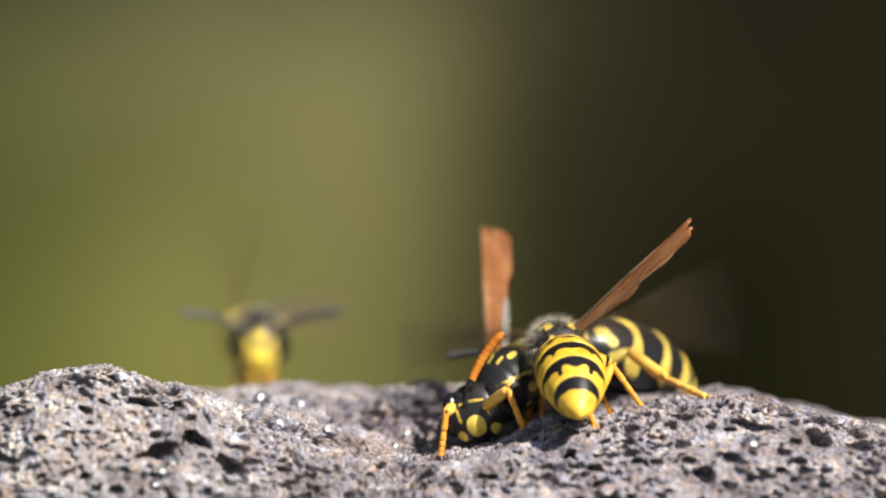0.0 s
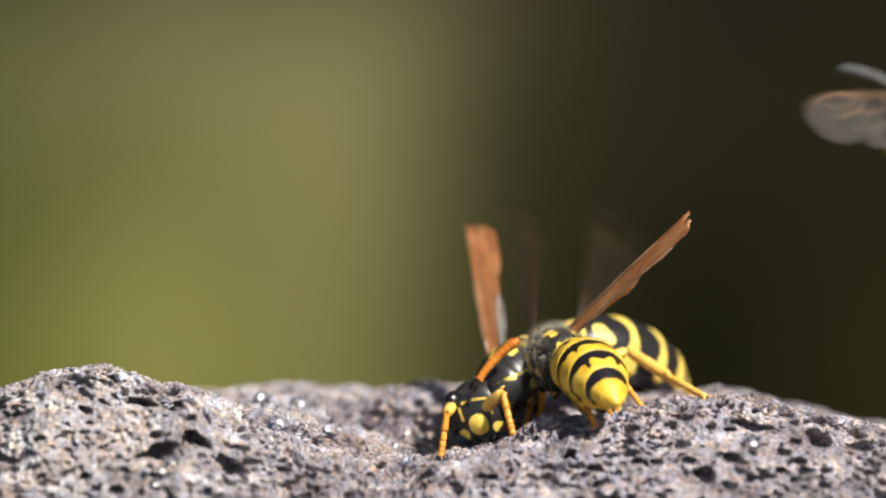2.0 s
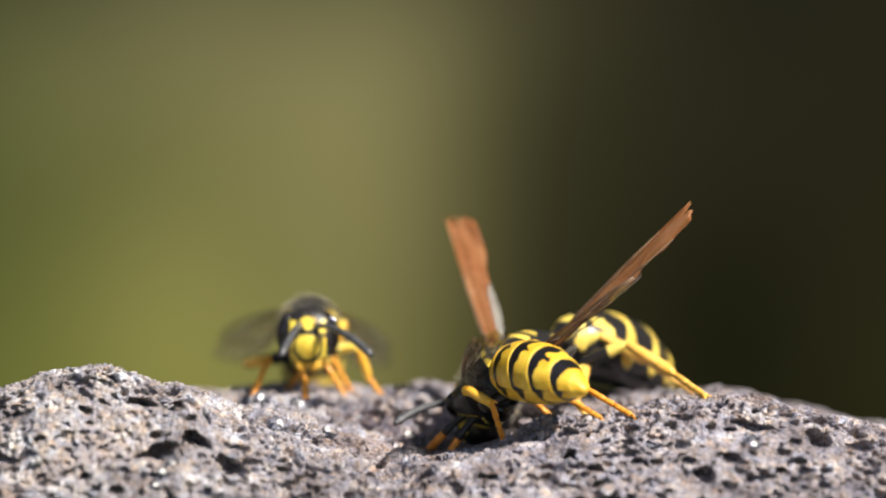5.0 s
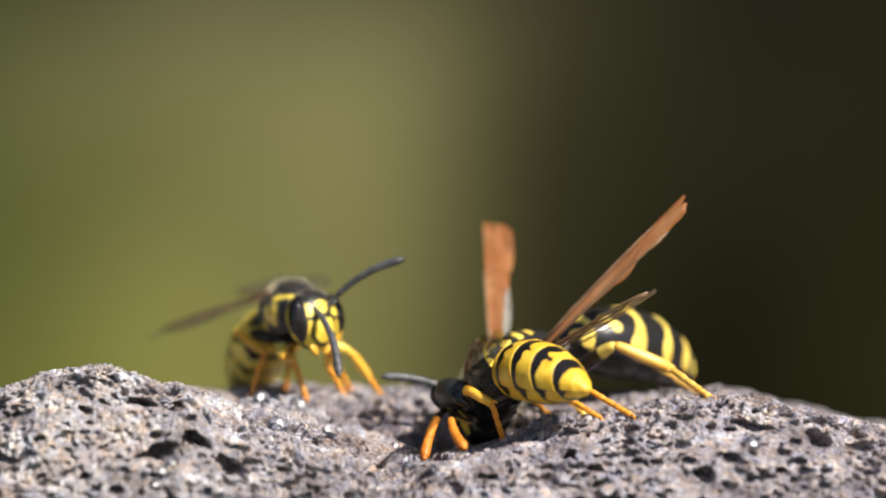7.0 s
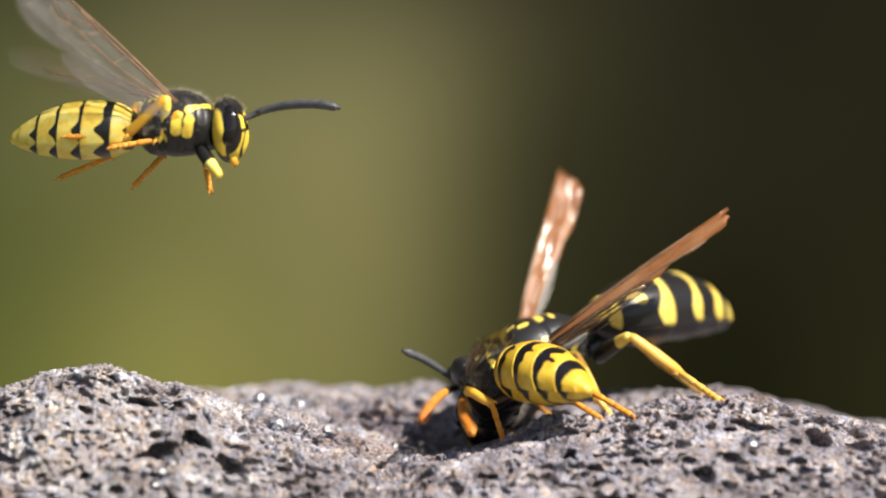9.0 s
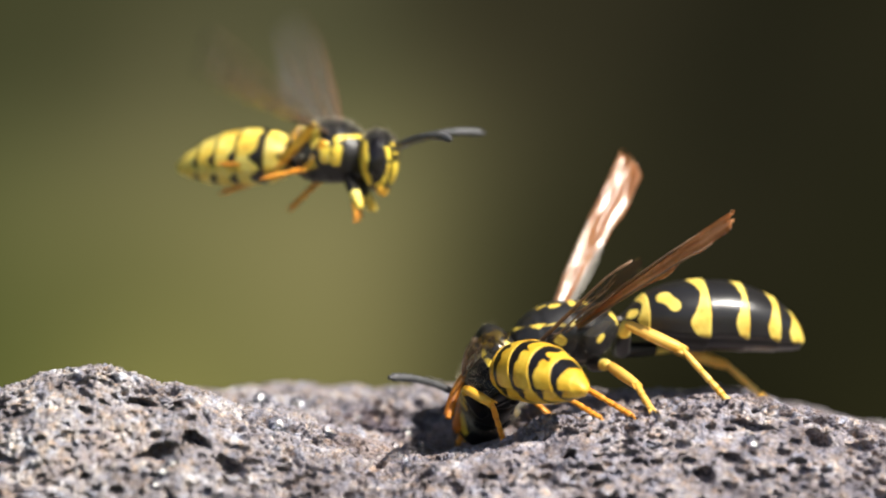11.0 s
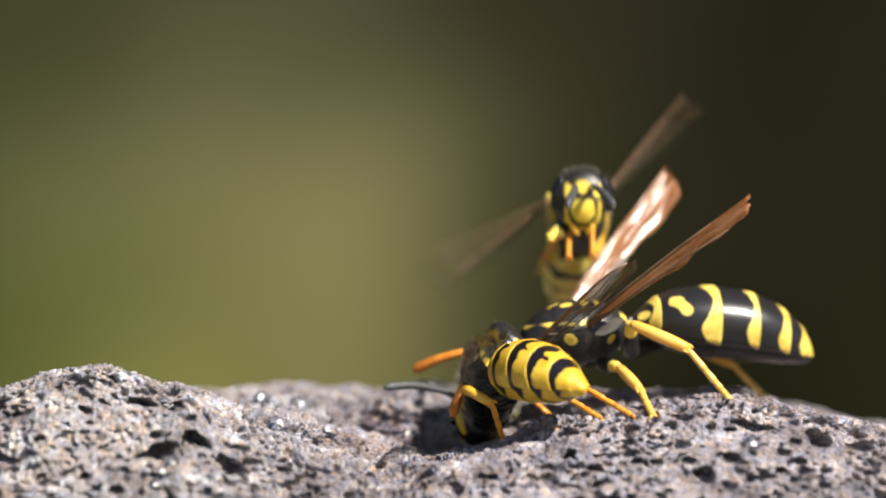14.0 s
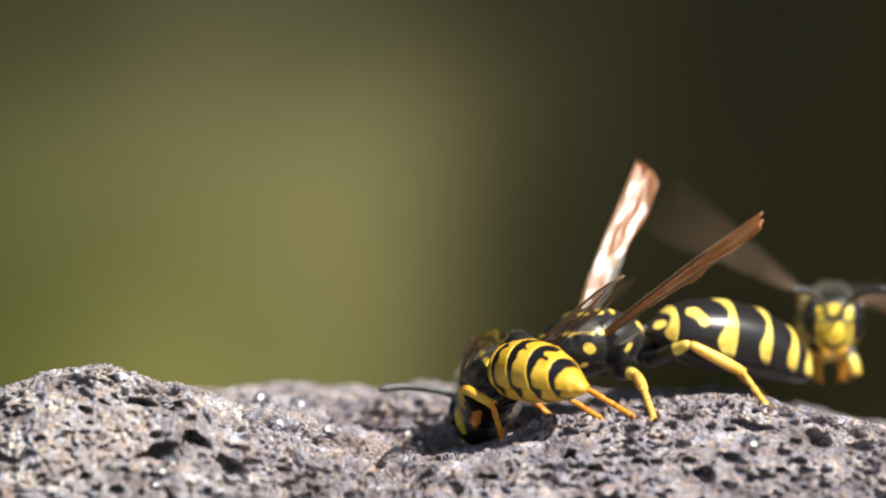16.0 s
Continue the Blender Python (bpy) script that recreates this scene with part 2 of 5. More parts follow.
def stone_axis(lo, hi, step, far):
    fine = list(np.arange(lo, hi + step / 2, step))
    out, g = [], step
    while (hi + sum(out) + g) < far:
        g *= 1.22
        out.append(g)
    right = np.cumsum(out) + fine[-1]
    left = fine[0] - np.cumsum(out)
    return np.concatenate([left[::-1], fine, right])


STEP, PITS, LARGE = 0.050, 24000, 1400
# the largest gas holes: place, half width and turn
VENTS = [(-14.2, -1.7, 0.5, 0.05), (-11.7, -3.4, 0.56, 0.1), (-13.2, -4.1, 0.74, 0.35), (-13.4, -3.4, 0.26, 0.6), (-17.8, -3.7, 0.28, 0.2), (-18.8, -3.7, 0.26, -0.3), (-20.8, -1.3, 0.26, 0), (-17.1, -1.3, 0.28, 0.4), (-16.8, -2.6, 0.28, -0.2), (-16.0, -4.5, 0.19, 0.3), (-20.1, -4.7, 0.24, 0.5), (-5.6, -1.2, 0.48, 0.1), (-9.8, -4.0, 0.65, -0.4), (-6.3, -3.9, 0.24, 0.2), (-9.5, -2.8, 0.24, 0), (-1.0, -3.2, 0.28, 0.1), (14.2, -1.6, 0.43, -0.3), (14.8, -1.9, 0.43, -0.1), (13.6, -2.0, 0.3, -0.4), (17.8, -2.0, 0.56, -0.1), (19.6, -2.0, 0.48, -0.2), (11.5, -4.0, 0.28, -0.3), (13.5, -3.9, 0.48, -0.5), (10.0, -3.8, 0.24, -0.5), (18.0, -3.9, 0.35, 0.6), (16.9, -4.0, 0.32, 0.3), (14.6, -4.8, 0.37, 0), (15.8, -4.1, 0.39, -0.4), (16.1, -3.1, 0.3, 0.2), (20.1, -2.9, 0.26, 0.3)]
GX, GY = stone_axis(-23.0, 23.0, STEP, 75.0), stone_axis(-12.0, 14.0, STEP, 75.0)


def stone_points():
    """The stone's skin: a gentle rise and fall, with grain along its normal and gas pits sunk in."""
    across = np.stack([hermite(XS, row, np.clip(GX, -60, 60)) for row in LEVELS])
    z = hermite(YS, across, np.clip(GY, -45, 60))
    x, y = np.meshgrid(GX, GY)
    r = np.hypot(np.maximum(np.abs(x) - 40, 0), np.maximum(np.abs(y - 5) - 38, 0))
    z = np.maximum(z - r * 7.0, -300.0)
    z += 0.30 * lattice(x / 2.6, y / 2.6, 3)
    sx, sy = np.gradient(z, GX, axis=1), np.gradient(z, GY, axis=0)
    sx, sy = np.clip(sx, -1.2, 1.2), np.clip(sy, -1.2, 1.2)
    k = 1 / np.sqrt(1 + sx**2 + sy**2)
    nx, ny, nz = -sx * k, -sy * k, k
    steep, lean = np.sqrt(1 + sy**2), np.sqrt(1 + sx**2)
    q = np.cumsum(steep * np.gradient(GY)[:, None], axis=0)
    d = 0.22 * lattice(x / 1.5 + 7, q / 1.5, 4) + 0.09 * lattice(x / 0.6, q / 0.6 + 3, 5) + 0.085 * lattice(x / 0.26, q / 0.26, 6) + 0.048 * lattice(x / 0.12, q / 0.12, 7)
    rng = np.random.default_rng(11)
    x0, y0 = np.searchsorted(GX, -23.0 - 1e-6), np.searchsorted(GY, -12.0 - 1e-6)
    pit, bore = np.zeros_like(z), np.stack([-nx, -ny, -nz])
    # front gas pits bore inwards, to look dark from the camera; top ones straight down
    face = np.clip(-ny, 0, 1) * 1.3
    inward = bore + face * np.array([-0.25, 1.2, 0.9])[:, None, None]
    inward /= np.linalg.norm(inward, axis=0)
    wob = 0.34 * lattice(x / 0.55, q / 0.55, 9) + 0.20 * lattice(x / 0.22, q / 0.22, 10)
    crowd = lattice(x / 3.1, q / 2.3, 21) + 0.5 * lattice(x / 1.1, q / 1.1, 22)
    for k in range(-len(VENTS), PITS):
        cx, cy = rng.uniform(-23, 23), rng.uniform(-12, 14)
        rad = min(0.055 + rng.exponential(0.05), 0.3) if k > LARGE else min(0.12 + rng.exponential(0.09), 0.48)
        ex, turn, deep = rng.uniform(0.75, 1.6), rng.uniform(-0.9, 0.9), rng.uniform(1.4, 4.0)
        if k < 0:
            cx, cy, rad, turn = VENTS[k]
            ex, deep = 1.35, 3.0
        ky, kx = steep[np.searchsorted(GY, cy), np.searchsorted(GX, cx)], lean[np.searchsorted(GY, cy), np.searchsorted(GX, cx)]
        if crowd[np.searchsorted(GY, cy), np.searchsorted(GX, cx)] < rng.uniform(-1.0, 0.35) and k >= 0:
            continue
        reach = rad * 2.2
        i0, i1 = max(x0 + int((cx - reach + 23) / STEP), 0), x0 + int((cx + reach + 23) / STEP) + 2
        j0, j1 = max(y0 + int((cy - reach + 12) / STEP), 0), y0 + int((cy + reach + 12) / STEP) + 2
        dx, dy = (x[j0:j1, i0:i1] - cx) * kx, (y[j0:j1, i0:i1] - cy) * ky
        a, b = dx * math.cos(turn) + dy * math.sin(turn), dy * math.cos(turn) - dx * math.sin(turn)
        e = np.sqrt((a / ex) ** 2 + (b * ex ** 0.3) ** 2) / rad + wob[j0:j1, i0:i1]
        hole = -deep * rad * np.sqrt(np.clip(1 - np.clip(e, 0, 9) ** 4, 0, 1))
        pit[j0:j1, i0:i1] = np.minimum(pit[j0:j1, i0:i1], hole)
    sunk = -np.maximum(pit, -2.2)
    return x + nx * d + inward[0] * sunk, y + ny * d + inward[1] * sunk, z + nz * d + inward[2] * sunk


PX, PY, PZ = stone_points()


def height(x, y):
    """The stone's top at a place, in millimetres."""
    i, j = int(np.searchsorted(GX, x)), int(np.searchsorted(GY, y))
    return float(np.percentile(PZ[max(j - 4, 0):j + 4, max(i - 4, 0):i + 4], 75))


def lava_stone():
    v = np.stack([PX.ravel(), PY.ravel(), PZ.ravel()], 1)
    n, m = len(GX), len(GY)
    j, i = np.meshgrid(np.arange(m - 1), np.arange(n - 1), indexing="ij")
    a = (j * n + i).ravel()
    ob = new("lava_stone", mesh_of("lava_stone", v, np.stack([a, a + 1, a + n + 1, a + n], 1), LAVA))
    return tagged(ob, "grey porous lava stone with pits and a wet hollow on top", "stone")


lava_stone()


def puddle():
    """A shallow film of water in the hollow, and beads placed to glint in the camera's view."""
    m, t, b = material("clear_water")
    b.inputs["Base Color"].default_value = (0.75, 0.78, 0.85, 1.0)
    b.inputs["Roughness"].default_value, b.inputs["IOR"].default_value = 0.19, 1.33
    b.inputs["Transmission Weight"].default_value = 1.0
    relief(t, b, grain(t, 1800.0).outputs[0], 0.25, 0.00008)
    n, k = 40, 8
    v = [(-1.2, 4.2, 0.0)]
    for r in range(1, k + 1):
        for i in range(n):
            a = 2 * math.pi * i / n
            q = (r / k) * (1 + 0.16 * math.sin(3 * a + 1) + 0.10 * math.sin(7 * a))
            v.append((-1.2 + 2.3 * q * math.cos(a), 4.2 + 1.7 * q * math.sin(a), -0.16 * (r / k) ** 4))
    f = [(0, 1 + i, 1 + (i + 1) % n) for i in range(n)] + [(1 + r * n + i, 1 + (r + 1) * n + i, 1 + (r + 1) * n + (i + 1) % n, 1 + r * n + (i + 1) % n) for r in range(k - 1) for i in range(n)]
    level = float(np.percentile([height(x, y) for x, y, _ in v], 55))
    v = [(x, y, z + level + 0.05) for x, y, z in v]
    ob = tagged(new("puddle", mesh_of("puddle", v, f, m)), "clear shallow water in the hollow of the stone", "water")
    bead = mesh_of("water_bead", *ball(1.0, 1.0, 0.8, n=16, m=10), m)
    # halfway between sun and camera, not the stone's fall, so each bead glints
    slope = Vector((0.33, -0.80, 0.50))
    for x, y, r in BEADS:
        o = new("water_bead", bead)
        lie = (slope + Vector((0.10 * math.sin(9 * x), 0.06 * math.cos(7 * y), 0.10 * math.sin(5 * x + y)))).to_track_quat("Z", "Y")
        o.matrix_basis = Matrix.LocRotScale((x * MM, y * MM, (height(x, y) + r * 0.3) * MM), lie, (r * 1.35, r * 1.35, r * 0.34))
        tagged(o, "clear water bead flattened and turned to glint at the camera", "water bead", "water beads")


# placed to fit where glints show from the camera
BEADS = [(-1.72, 5.8, 0.2), (-1.04, 4.1, 0.22), (-1.27, 5.6, 0.1), (-1.77, -0.5, 0.12), (-8.06, -1.1, 0.12), (-6.99, 0.4, 0.1), (-5.4, 1.5, 0.3), (-4.72, 1.6, 0.12), (-7.89, 0.7, 0.34), (-8.8, 5.0, 0.34), (-7.16, 7.0, 0.28), (-5.04, 8.1, 0.12), (-4.0, 6.2, 0.12), (-12.61, -4.5, 0.24), (-12.97, -5.0, 0.24), (-13.34, -5.5, 0.2), (14.62, -2.9, 0.3), (14.4, -2.6, 0.2), (-2.28, 1.9, 0.14), (-1.99, 0.2, 0.16), (-0.66, 3.6, 0.12), (-11.18, -1.7, 0.12), (-10.07, 0.2, 0.1), (-9.51, 0.9, 0.1), (11.92, -2.3, 0.08)]
puddle()


def ground_sheet():
    m, t, b = material("grass_and_soil")
    n = grain(t, 3.0, 6.0)
    t.links.new(ramp(t, n.outputs[0], [(0.35, (0.05, 0.06, 0.02)), (0.65, (0.10, 0.11, 0.035))]), b.inputs["Base Color"])
    b.inputs["Roughness"].default_value = 0.95
    relief(t, b, grain(t, 40.0, 5.0).outputs[0], 0.8, 0.02)
    s = 200000
    ob = new("ground", mesh_of("ground", [(-s, -s, -290), (s, -s, -290), (s, s, -290), (-s, s, -290)], [(0, 1, 2, 3)], m))
    tagged(ob, "dull green grass and soil far behind and below", "ground", kind="structure")


ground_sheet()


def backdrop():
    """Soft distance: sunlit meadow and a shaded thicket, painted on a wide curved sheet that glows."""
    m, t, b = material("glowing_distance")
    co = node(t, "ShaderNodeTexCoord")
    sep = node(t, "ShaderNodeSeparateXYZ")
    t.links.new(co.outputs["Object"], sep.inputs[0])
    warp = node(t, "ShaderNodeTexNoise", Scale=3.0, Detail=1.0)
    t.links.new(co.outputs["Object"], warp.inputs["Vector"])
    across = node(t, "ShaderNodeMath")
    across.operation = "MULTIPLY_ADD"
    t.links.new(warp.outputs[0], across.inputs[0])
    across.inputs[1].default_value = 0.06
    t.links.new(sep.outputs[0], across.inputs[2])
    def span(source, lo, hi):
        r = node(t, "ShaderNodeMapRange")
        r.inputs["From Min"].default_value, r.inputs["From Max"].default_value = lo, hi
        t.links.new(source, r.inputs["Value"])
        return r.outputs[0]
    # sunlight and shade are in these ramps, and the sheet emits them itself
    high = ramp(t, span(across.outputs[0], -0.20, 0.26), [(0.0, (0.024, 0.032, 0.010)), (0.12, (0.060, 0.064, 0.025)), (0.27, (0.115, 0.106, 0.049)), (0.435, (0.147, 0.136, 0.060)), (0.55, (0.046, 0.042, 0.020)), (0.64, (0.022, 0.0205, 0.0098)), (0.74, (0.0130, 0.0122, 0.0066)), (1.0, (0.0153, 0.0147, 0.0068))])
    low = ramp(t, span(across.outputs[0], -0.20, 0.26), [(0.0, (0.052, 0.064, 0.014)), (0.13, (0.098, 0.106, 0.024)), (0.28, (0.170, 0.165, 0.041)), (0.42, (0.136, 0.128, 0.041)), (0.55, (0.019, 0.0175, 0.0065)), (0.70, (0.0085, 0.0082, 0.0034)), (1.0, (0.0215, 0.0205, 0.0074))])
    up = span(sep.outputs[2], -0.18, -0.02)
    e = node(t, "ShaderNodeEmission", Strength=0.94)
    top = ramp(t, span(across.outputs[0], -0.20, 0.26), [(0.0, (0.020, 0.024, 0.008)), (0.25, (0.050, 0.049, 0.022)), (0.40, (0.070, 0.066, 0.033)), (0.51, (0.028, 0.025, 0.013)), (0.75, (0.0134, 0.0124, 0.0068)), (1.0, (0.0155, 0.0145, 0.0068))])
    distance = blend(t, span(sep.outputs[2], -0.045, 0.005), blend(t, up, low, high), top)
    cloud = node(t, "ShaderNodeTexNoise", Scale=13.0, Detail=2.0)
    t.links.new(co.outputs["Object"], cloud.inputs["Vector"])
    mottled = t.nodes.new("ShaderNodeMix")
    mottled.data_type, mottled.blend_type = "RGBA", "MULTIPLY"
    mottled.inputs[0].default_value = 1.0
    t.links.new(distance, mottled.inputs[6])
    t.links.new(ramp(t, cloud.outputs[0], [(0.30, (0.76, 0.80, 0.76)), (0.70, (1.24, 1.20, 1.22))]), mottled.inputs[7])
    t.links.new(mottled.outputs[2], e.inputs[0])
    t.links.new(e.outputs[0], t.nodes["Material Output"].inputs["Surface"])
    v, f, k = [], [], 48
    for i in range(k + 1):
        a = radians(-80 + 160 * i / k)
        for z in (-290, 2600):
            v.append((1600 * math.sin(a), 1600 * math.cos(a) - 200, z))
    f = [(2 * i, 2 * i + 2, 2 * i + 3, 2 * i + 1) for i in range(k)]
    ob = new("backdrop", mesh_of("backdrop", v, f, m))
    return tagged(ob, "glowing sheet painted as blurred sunlit meadow and shaded thicket", "backdrop", kind="structure")


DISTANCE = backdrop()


# ---- wasps: x forward, y to the wasp's left, z up, origin in the thorax ----
def abdomen_profile(kind, pale=False):
    """Radius along the abdomen, and how far its middle line rises or droops."""
    if kind == "paper":
        p = [0, 0.04, 0.10, 0.18, 0.26, 0.36, 0.48, 0.60, 0.72, 0.83, 0.92, 0.975, 1.0]
        r = [0.26, 0.56, 1.02, 1.48, 1.76, 1.92, 1.94, 1.90, 1.75, 1.46, 1.04, 0.56, 0.05]
    elif pale:
        p = [0, 0.03, 0.10, 0.22, 0.38, 0.55, 0.70, 0.83, 0.93, 0.985, 1.0]
        r = [0.35, 0.80, 1.22, 1.50, 1.60, 1.53, 1.30, 0.93, 0.52, 0.21, 0.03]
    else:
        p = [0, 0.03, 0.10, 0.20, 0.34, 0.50, 0.64, 0.76, 0.87, 0.95, 0.985, 1.0]
        r = [0.35, 0.82, 1.24, 1.50, 1.64, 1.62, 1.45, 1.16, 0.78, 0.42, 0.20, 0.03]
    return p, r


def abdomen_bend(kind, q, pale):
    if kind == "paper":
        return float(hermite([0, 0.1, 0.3, 0.6, 0.8, 0.92, 1.0], [0, 0.12, 0.10, -0.05, -0.45, -0.90, -1.40], q))
    return -0.9 * q * q if pale else -1.5 * max(q, 0.0) ** 2.2


def abdomen_shape(kind, length, k, edges, pale=False, n=96, m=22):
    """One ring of the abdomen: ends under the next ring's front with a raised lip."""
    ps, pr = abdomen_profile(kind, pale)
    s0, s1 = edges[k], edges[k + 1]
    a = np.arange(n) * 2 * np.pi / n
    rings, field = [], []
    lip = 0.0 if k == len(edges) - 2 else 1.0
    rows = [(-0.10, -0.10)] + [(i / m, 0.0) for i in range(m + 1)] + ([(1.0, -0.12)] if lip else [])
    th = (a + np.pi) % (2 * np.pi) - np.pi
    t = np.abs(th)
    seg = length * (s1 - s0)
    bump = lambda c, w: np.exp(-((t - c) / w) ** 2)
    for u, extra in rows:
        s = s0 + (s1 - s0) * u
        r = float(hermite(ps, pr, max(s, 0.0))) + extra + (0.035 if kind == "jacket" else 0.06) * lip * max(u, 0) ** 4
        r = max(r, 0.02)
        # the back plates overlap the belly plates in a low ridge along each side
        ridge = 1 + 0.03 * bump(2.02, 0.10) - 0.04 * bump(2.22, 0.12)
        rings.append(np.stack([np.full(n, -length * s), np.sin(a) * r * ridge, np.cos(a) * r * (0.90 if kind == "paper" else 0.92 if not pale else 0.88) * ridge + abdomen_bend(kind, s, pale)], 1))
        if kind == "jacket" and pale:
            # thin lines across the back, blots along the side and the belly
            edge = 0.13 + 0.16 * bump(0, 0.16) + 0.07 * bump(0.62, 0.12) + 0.26 * bump(1.50, 0.20) - 0.08 * bump(1.95, 0.14) + 0.28 * bump(2.45, 0.26) + 0.02 * np.sin(9 * t)
            if k < 2:
                edge = edge + 0.14
            if k == len(edges) - 2:
                edge = edge * 0 - 1.0
            f = (u - edge) * seg
        elif kind == "jacket":
            # black front band with a tooth in the middle and one on each side, thin on the flank
            side = 1 / (1 + np.exp((t - 1.30) / 0.22))
            edge = 0.17 + side * 0.30 + 0.13 * bump(0, 0.13) + 0.22 * bump(0.60, 0.09) - 0.05 * bump(0.32, 0.12) + 0.08 * bump(1.05, 0.10) + 0.04 * np.sin(11 * t + 2 * k) * side
            edge = np.where(t > 2.10, 0.40 + 0.25 * bump(3.1, 0.4) - 0.28 * bump(2.55, 0.20), np.maximum(edge, 0.62 - ((t - 2.06) / 0.13) ** 2 * 0.6))
            if k == 0:
                edge = edge + 0.10
            if k == 4:
                edge = np.where(t < 2.0, 0.28 + 0.28 * side + 0.07 * bump(0, 0.25), edge)
            if k == len(edges) - 2:
                edge = edge * 0 - 1.0
            f = (u - edge) * seg
            if 1 <= k <= 3:
                rr = float(hermite(ps, pr, s))
                f = np.minimum(f, np.hypot((t - 0.62) * rr, (u - 0.66) * seg) - (0.12 if k == 3 else 0.07))
        else:
            edge = 0.81 - 0.09 * bump(0.05, 0.30) + 0.05 * bump(0.80, 0.22) - 0.16 * bump(1.66, 0.34)
            edge = np.where(t > 2.05, edge + (t - 2.05) * 1.6, edge)
            if k == 0:
                edge = edge - 0.10
            if k >= 3:
                edge = edge - 0.06
            f = (u - edge) * seg
            rr = float(hermite(ps, pr, s))
            if k == 1:
                # a comma on each side
                blot = lambda c, q, w, h, z: z - np.hypot((t - c) * rr * w, (u - q) * seg * h)
                f = np.maximum.reduce([f, blot(0.78, 0.25, 1.0, 0.9, 0.34), blot(1.12, 0.40, 0.85, 1.0, 0.30), blot(0.95, 0.33, 1.0, 1.0, 0.30)])
            if k == 0:
                f = np.maximum(f, 0.26 - np.hypot((t - 1.1) * rr, (u - 0.40) * seg))
            if k == len(edges) - 2:
                f = np.where(t < 2.0, f * 0 + 0.2, f)
        field.append(np.broadcast_to(f, (n,)))
    v, f = loft(rings, closed=True)
    return (v, f), np.concatenate(field)


def thorax_shape(kind):
    if kind == "paper":
        xs = [-2.60, -2.50, -2.15, -1.5, -0.6, 0.35, 1.2, 1.8, 2.2, 2.35]
        ry = [0.10, 0.48, 0.98, 1.42, 1.62, 1.64, 1.48, 1.12, 0.66, 0.10]
        rz = [0.10, 0.52, 1.05, 1.55, 1.80, 1.84, 1.60, 1.20, 0.66, 0.10]
        cz = [0.10, 0.08, 0.02, 0.0, 0.05, 0.08, 0.0, -0.12, -0.22, -0.25]
    else:
        xs = [-1.95, -1.85, -1.6, -1.1, -0.4, 0.3, 0.95, 1.45, 1.75, 1.85]
        ry = [0.12, 0.55, 1.0, 1.32, 1.45, 1.46, 1.36, 1.10, 0.70, 0.12]
        rz = [0.12, 0.60, 1.08, 1.42, 1.56, 1.58, 1.45, 1.15, 0.72, 0.12]
        cz = [-0.15, -0.12, -0.05, 0.02, 0.06, 0.06, 0.0, -0.08, -0.15, -0.18]
    n, rings = 64, []
    a = np.arange(n) * 2 * np.pi / n
    for x in np.linspace(xs[0], xs[-1], 44):
        y, z, c = (float(hermite(xs, q, x)) for q in (ry, rz, cz))
        y, z = max(y, 0.05), max(z, 0.05)
        groove = 1 - 0.05 * np.exp(-((x + 0.55) / 0.10) ** 2) - 0.04 * np.exp(-((x - 0.95) / 0.10) ** 2)
        squash = 1 - 0.16 * np.clip(-np.cos(a), 0, 1) * np.abs(np.sin(a))
        rings.append(np.stack([np.full(n, x), np.sin(a) * y * groove * squash, np.cos(a) * z * groove + c], 1))
    return loft(rings)


def head_shape(kind):
    v, f = ball(0.95, 1.50, 1.50, n=56, m=36, power=0.75)
    v[:, 1] *= 1 - 0.16 * np.clip(-v[:, 2] / 1.5, 0, 1) ** 1.5
    v[:, 2] *= 1 + 0.08 * np.clip(-v[:, 2] / 1.5, 0, 1)
    v[:, 0] = np.where(v[:, 0] < 0, v[:, 0] * 0.75, v[:, 0])
    v[:, 0] += 0.10 * np.exp(-(v[:, 1] / 0.55) ** 2 - ((v[:, 2] + 0.55) / 0.6) ** 2) * (v[:, 0] > 0)
    y, z, x = np.abs(v[:, 1]), v[:, 2], v[:, 0]
    ring = np.hypot(y * 0.95, (z + 0.62) * 0.85)
    cheek = (0.38 if kind == "pale" else 0.24) - np.hypot((x + 0.26) * 1.2, (z + 0.30) * 0.28)
    front = np.minimum.reduce([0.90 - y, 0.74 - z + 0.10 * np.cos(5 * y), np.abs(z + 0.0 + 0.12 * y) - 0.08, np.hypot(y - 0.32, z - 0.12) - 0.20,
                               np.abs(ring - 0.64) - 0.07, np.where(z > 0, np.abs(y - 0.42 - 0.10 * z) - 0.075, 0.3)])
    if kind == "paper":
        shield = 0.50 - np.hypot(y * 1.05, (z + 0.60) * 0.95)
        brow = np.minimum(0.07 - np.abs(z - 0.62 + 0.10 * y), 0.62 - y)
        jowl = 0.24 - np.hypot((y - 0.86) * 0.9, (z + 0.98) * 0.8)
        orbit = 0.07 - np.hypot((y - 0.74 - 0.10 * z) * 1.0, np.maximum(np.abs(z - 0.05) - 0.30, 0))
        front = np.maximum.reduce([shield, brow, jowl, orbit])
    mark = np.where(x > 0.12, np.minimum(front, (x - 0.12) * 2), np.where(y > 0.8, cheek, -0.3))
    return (v, f), mark


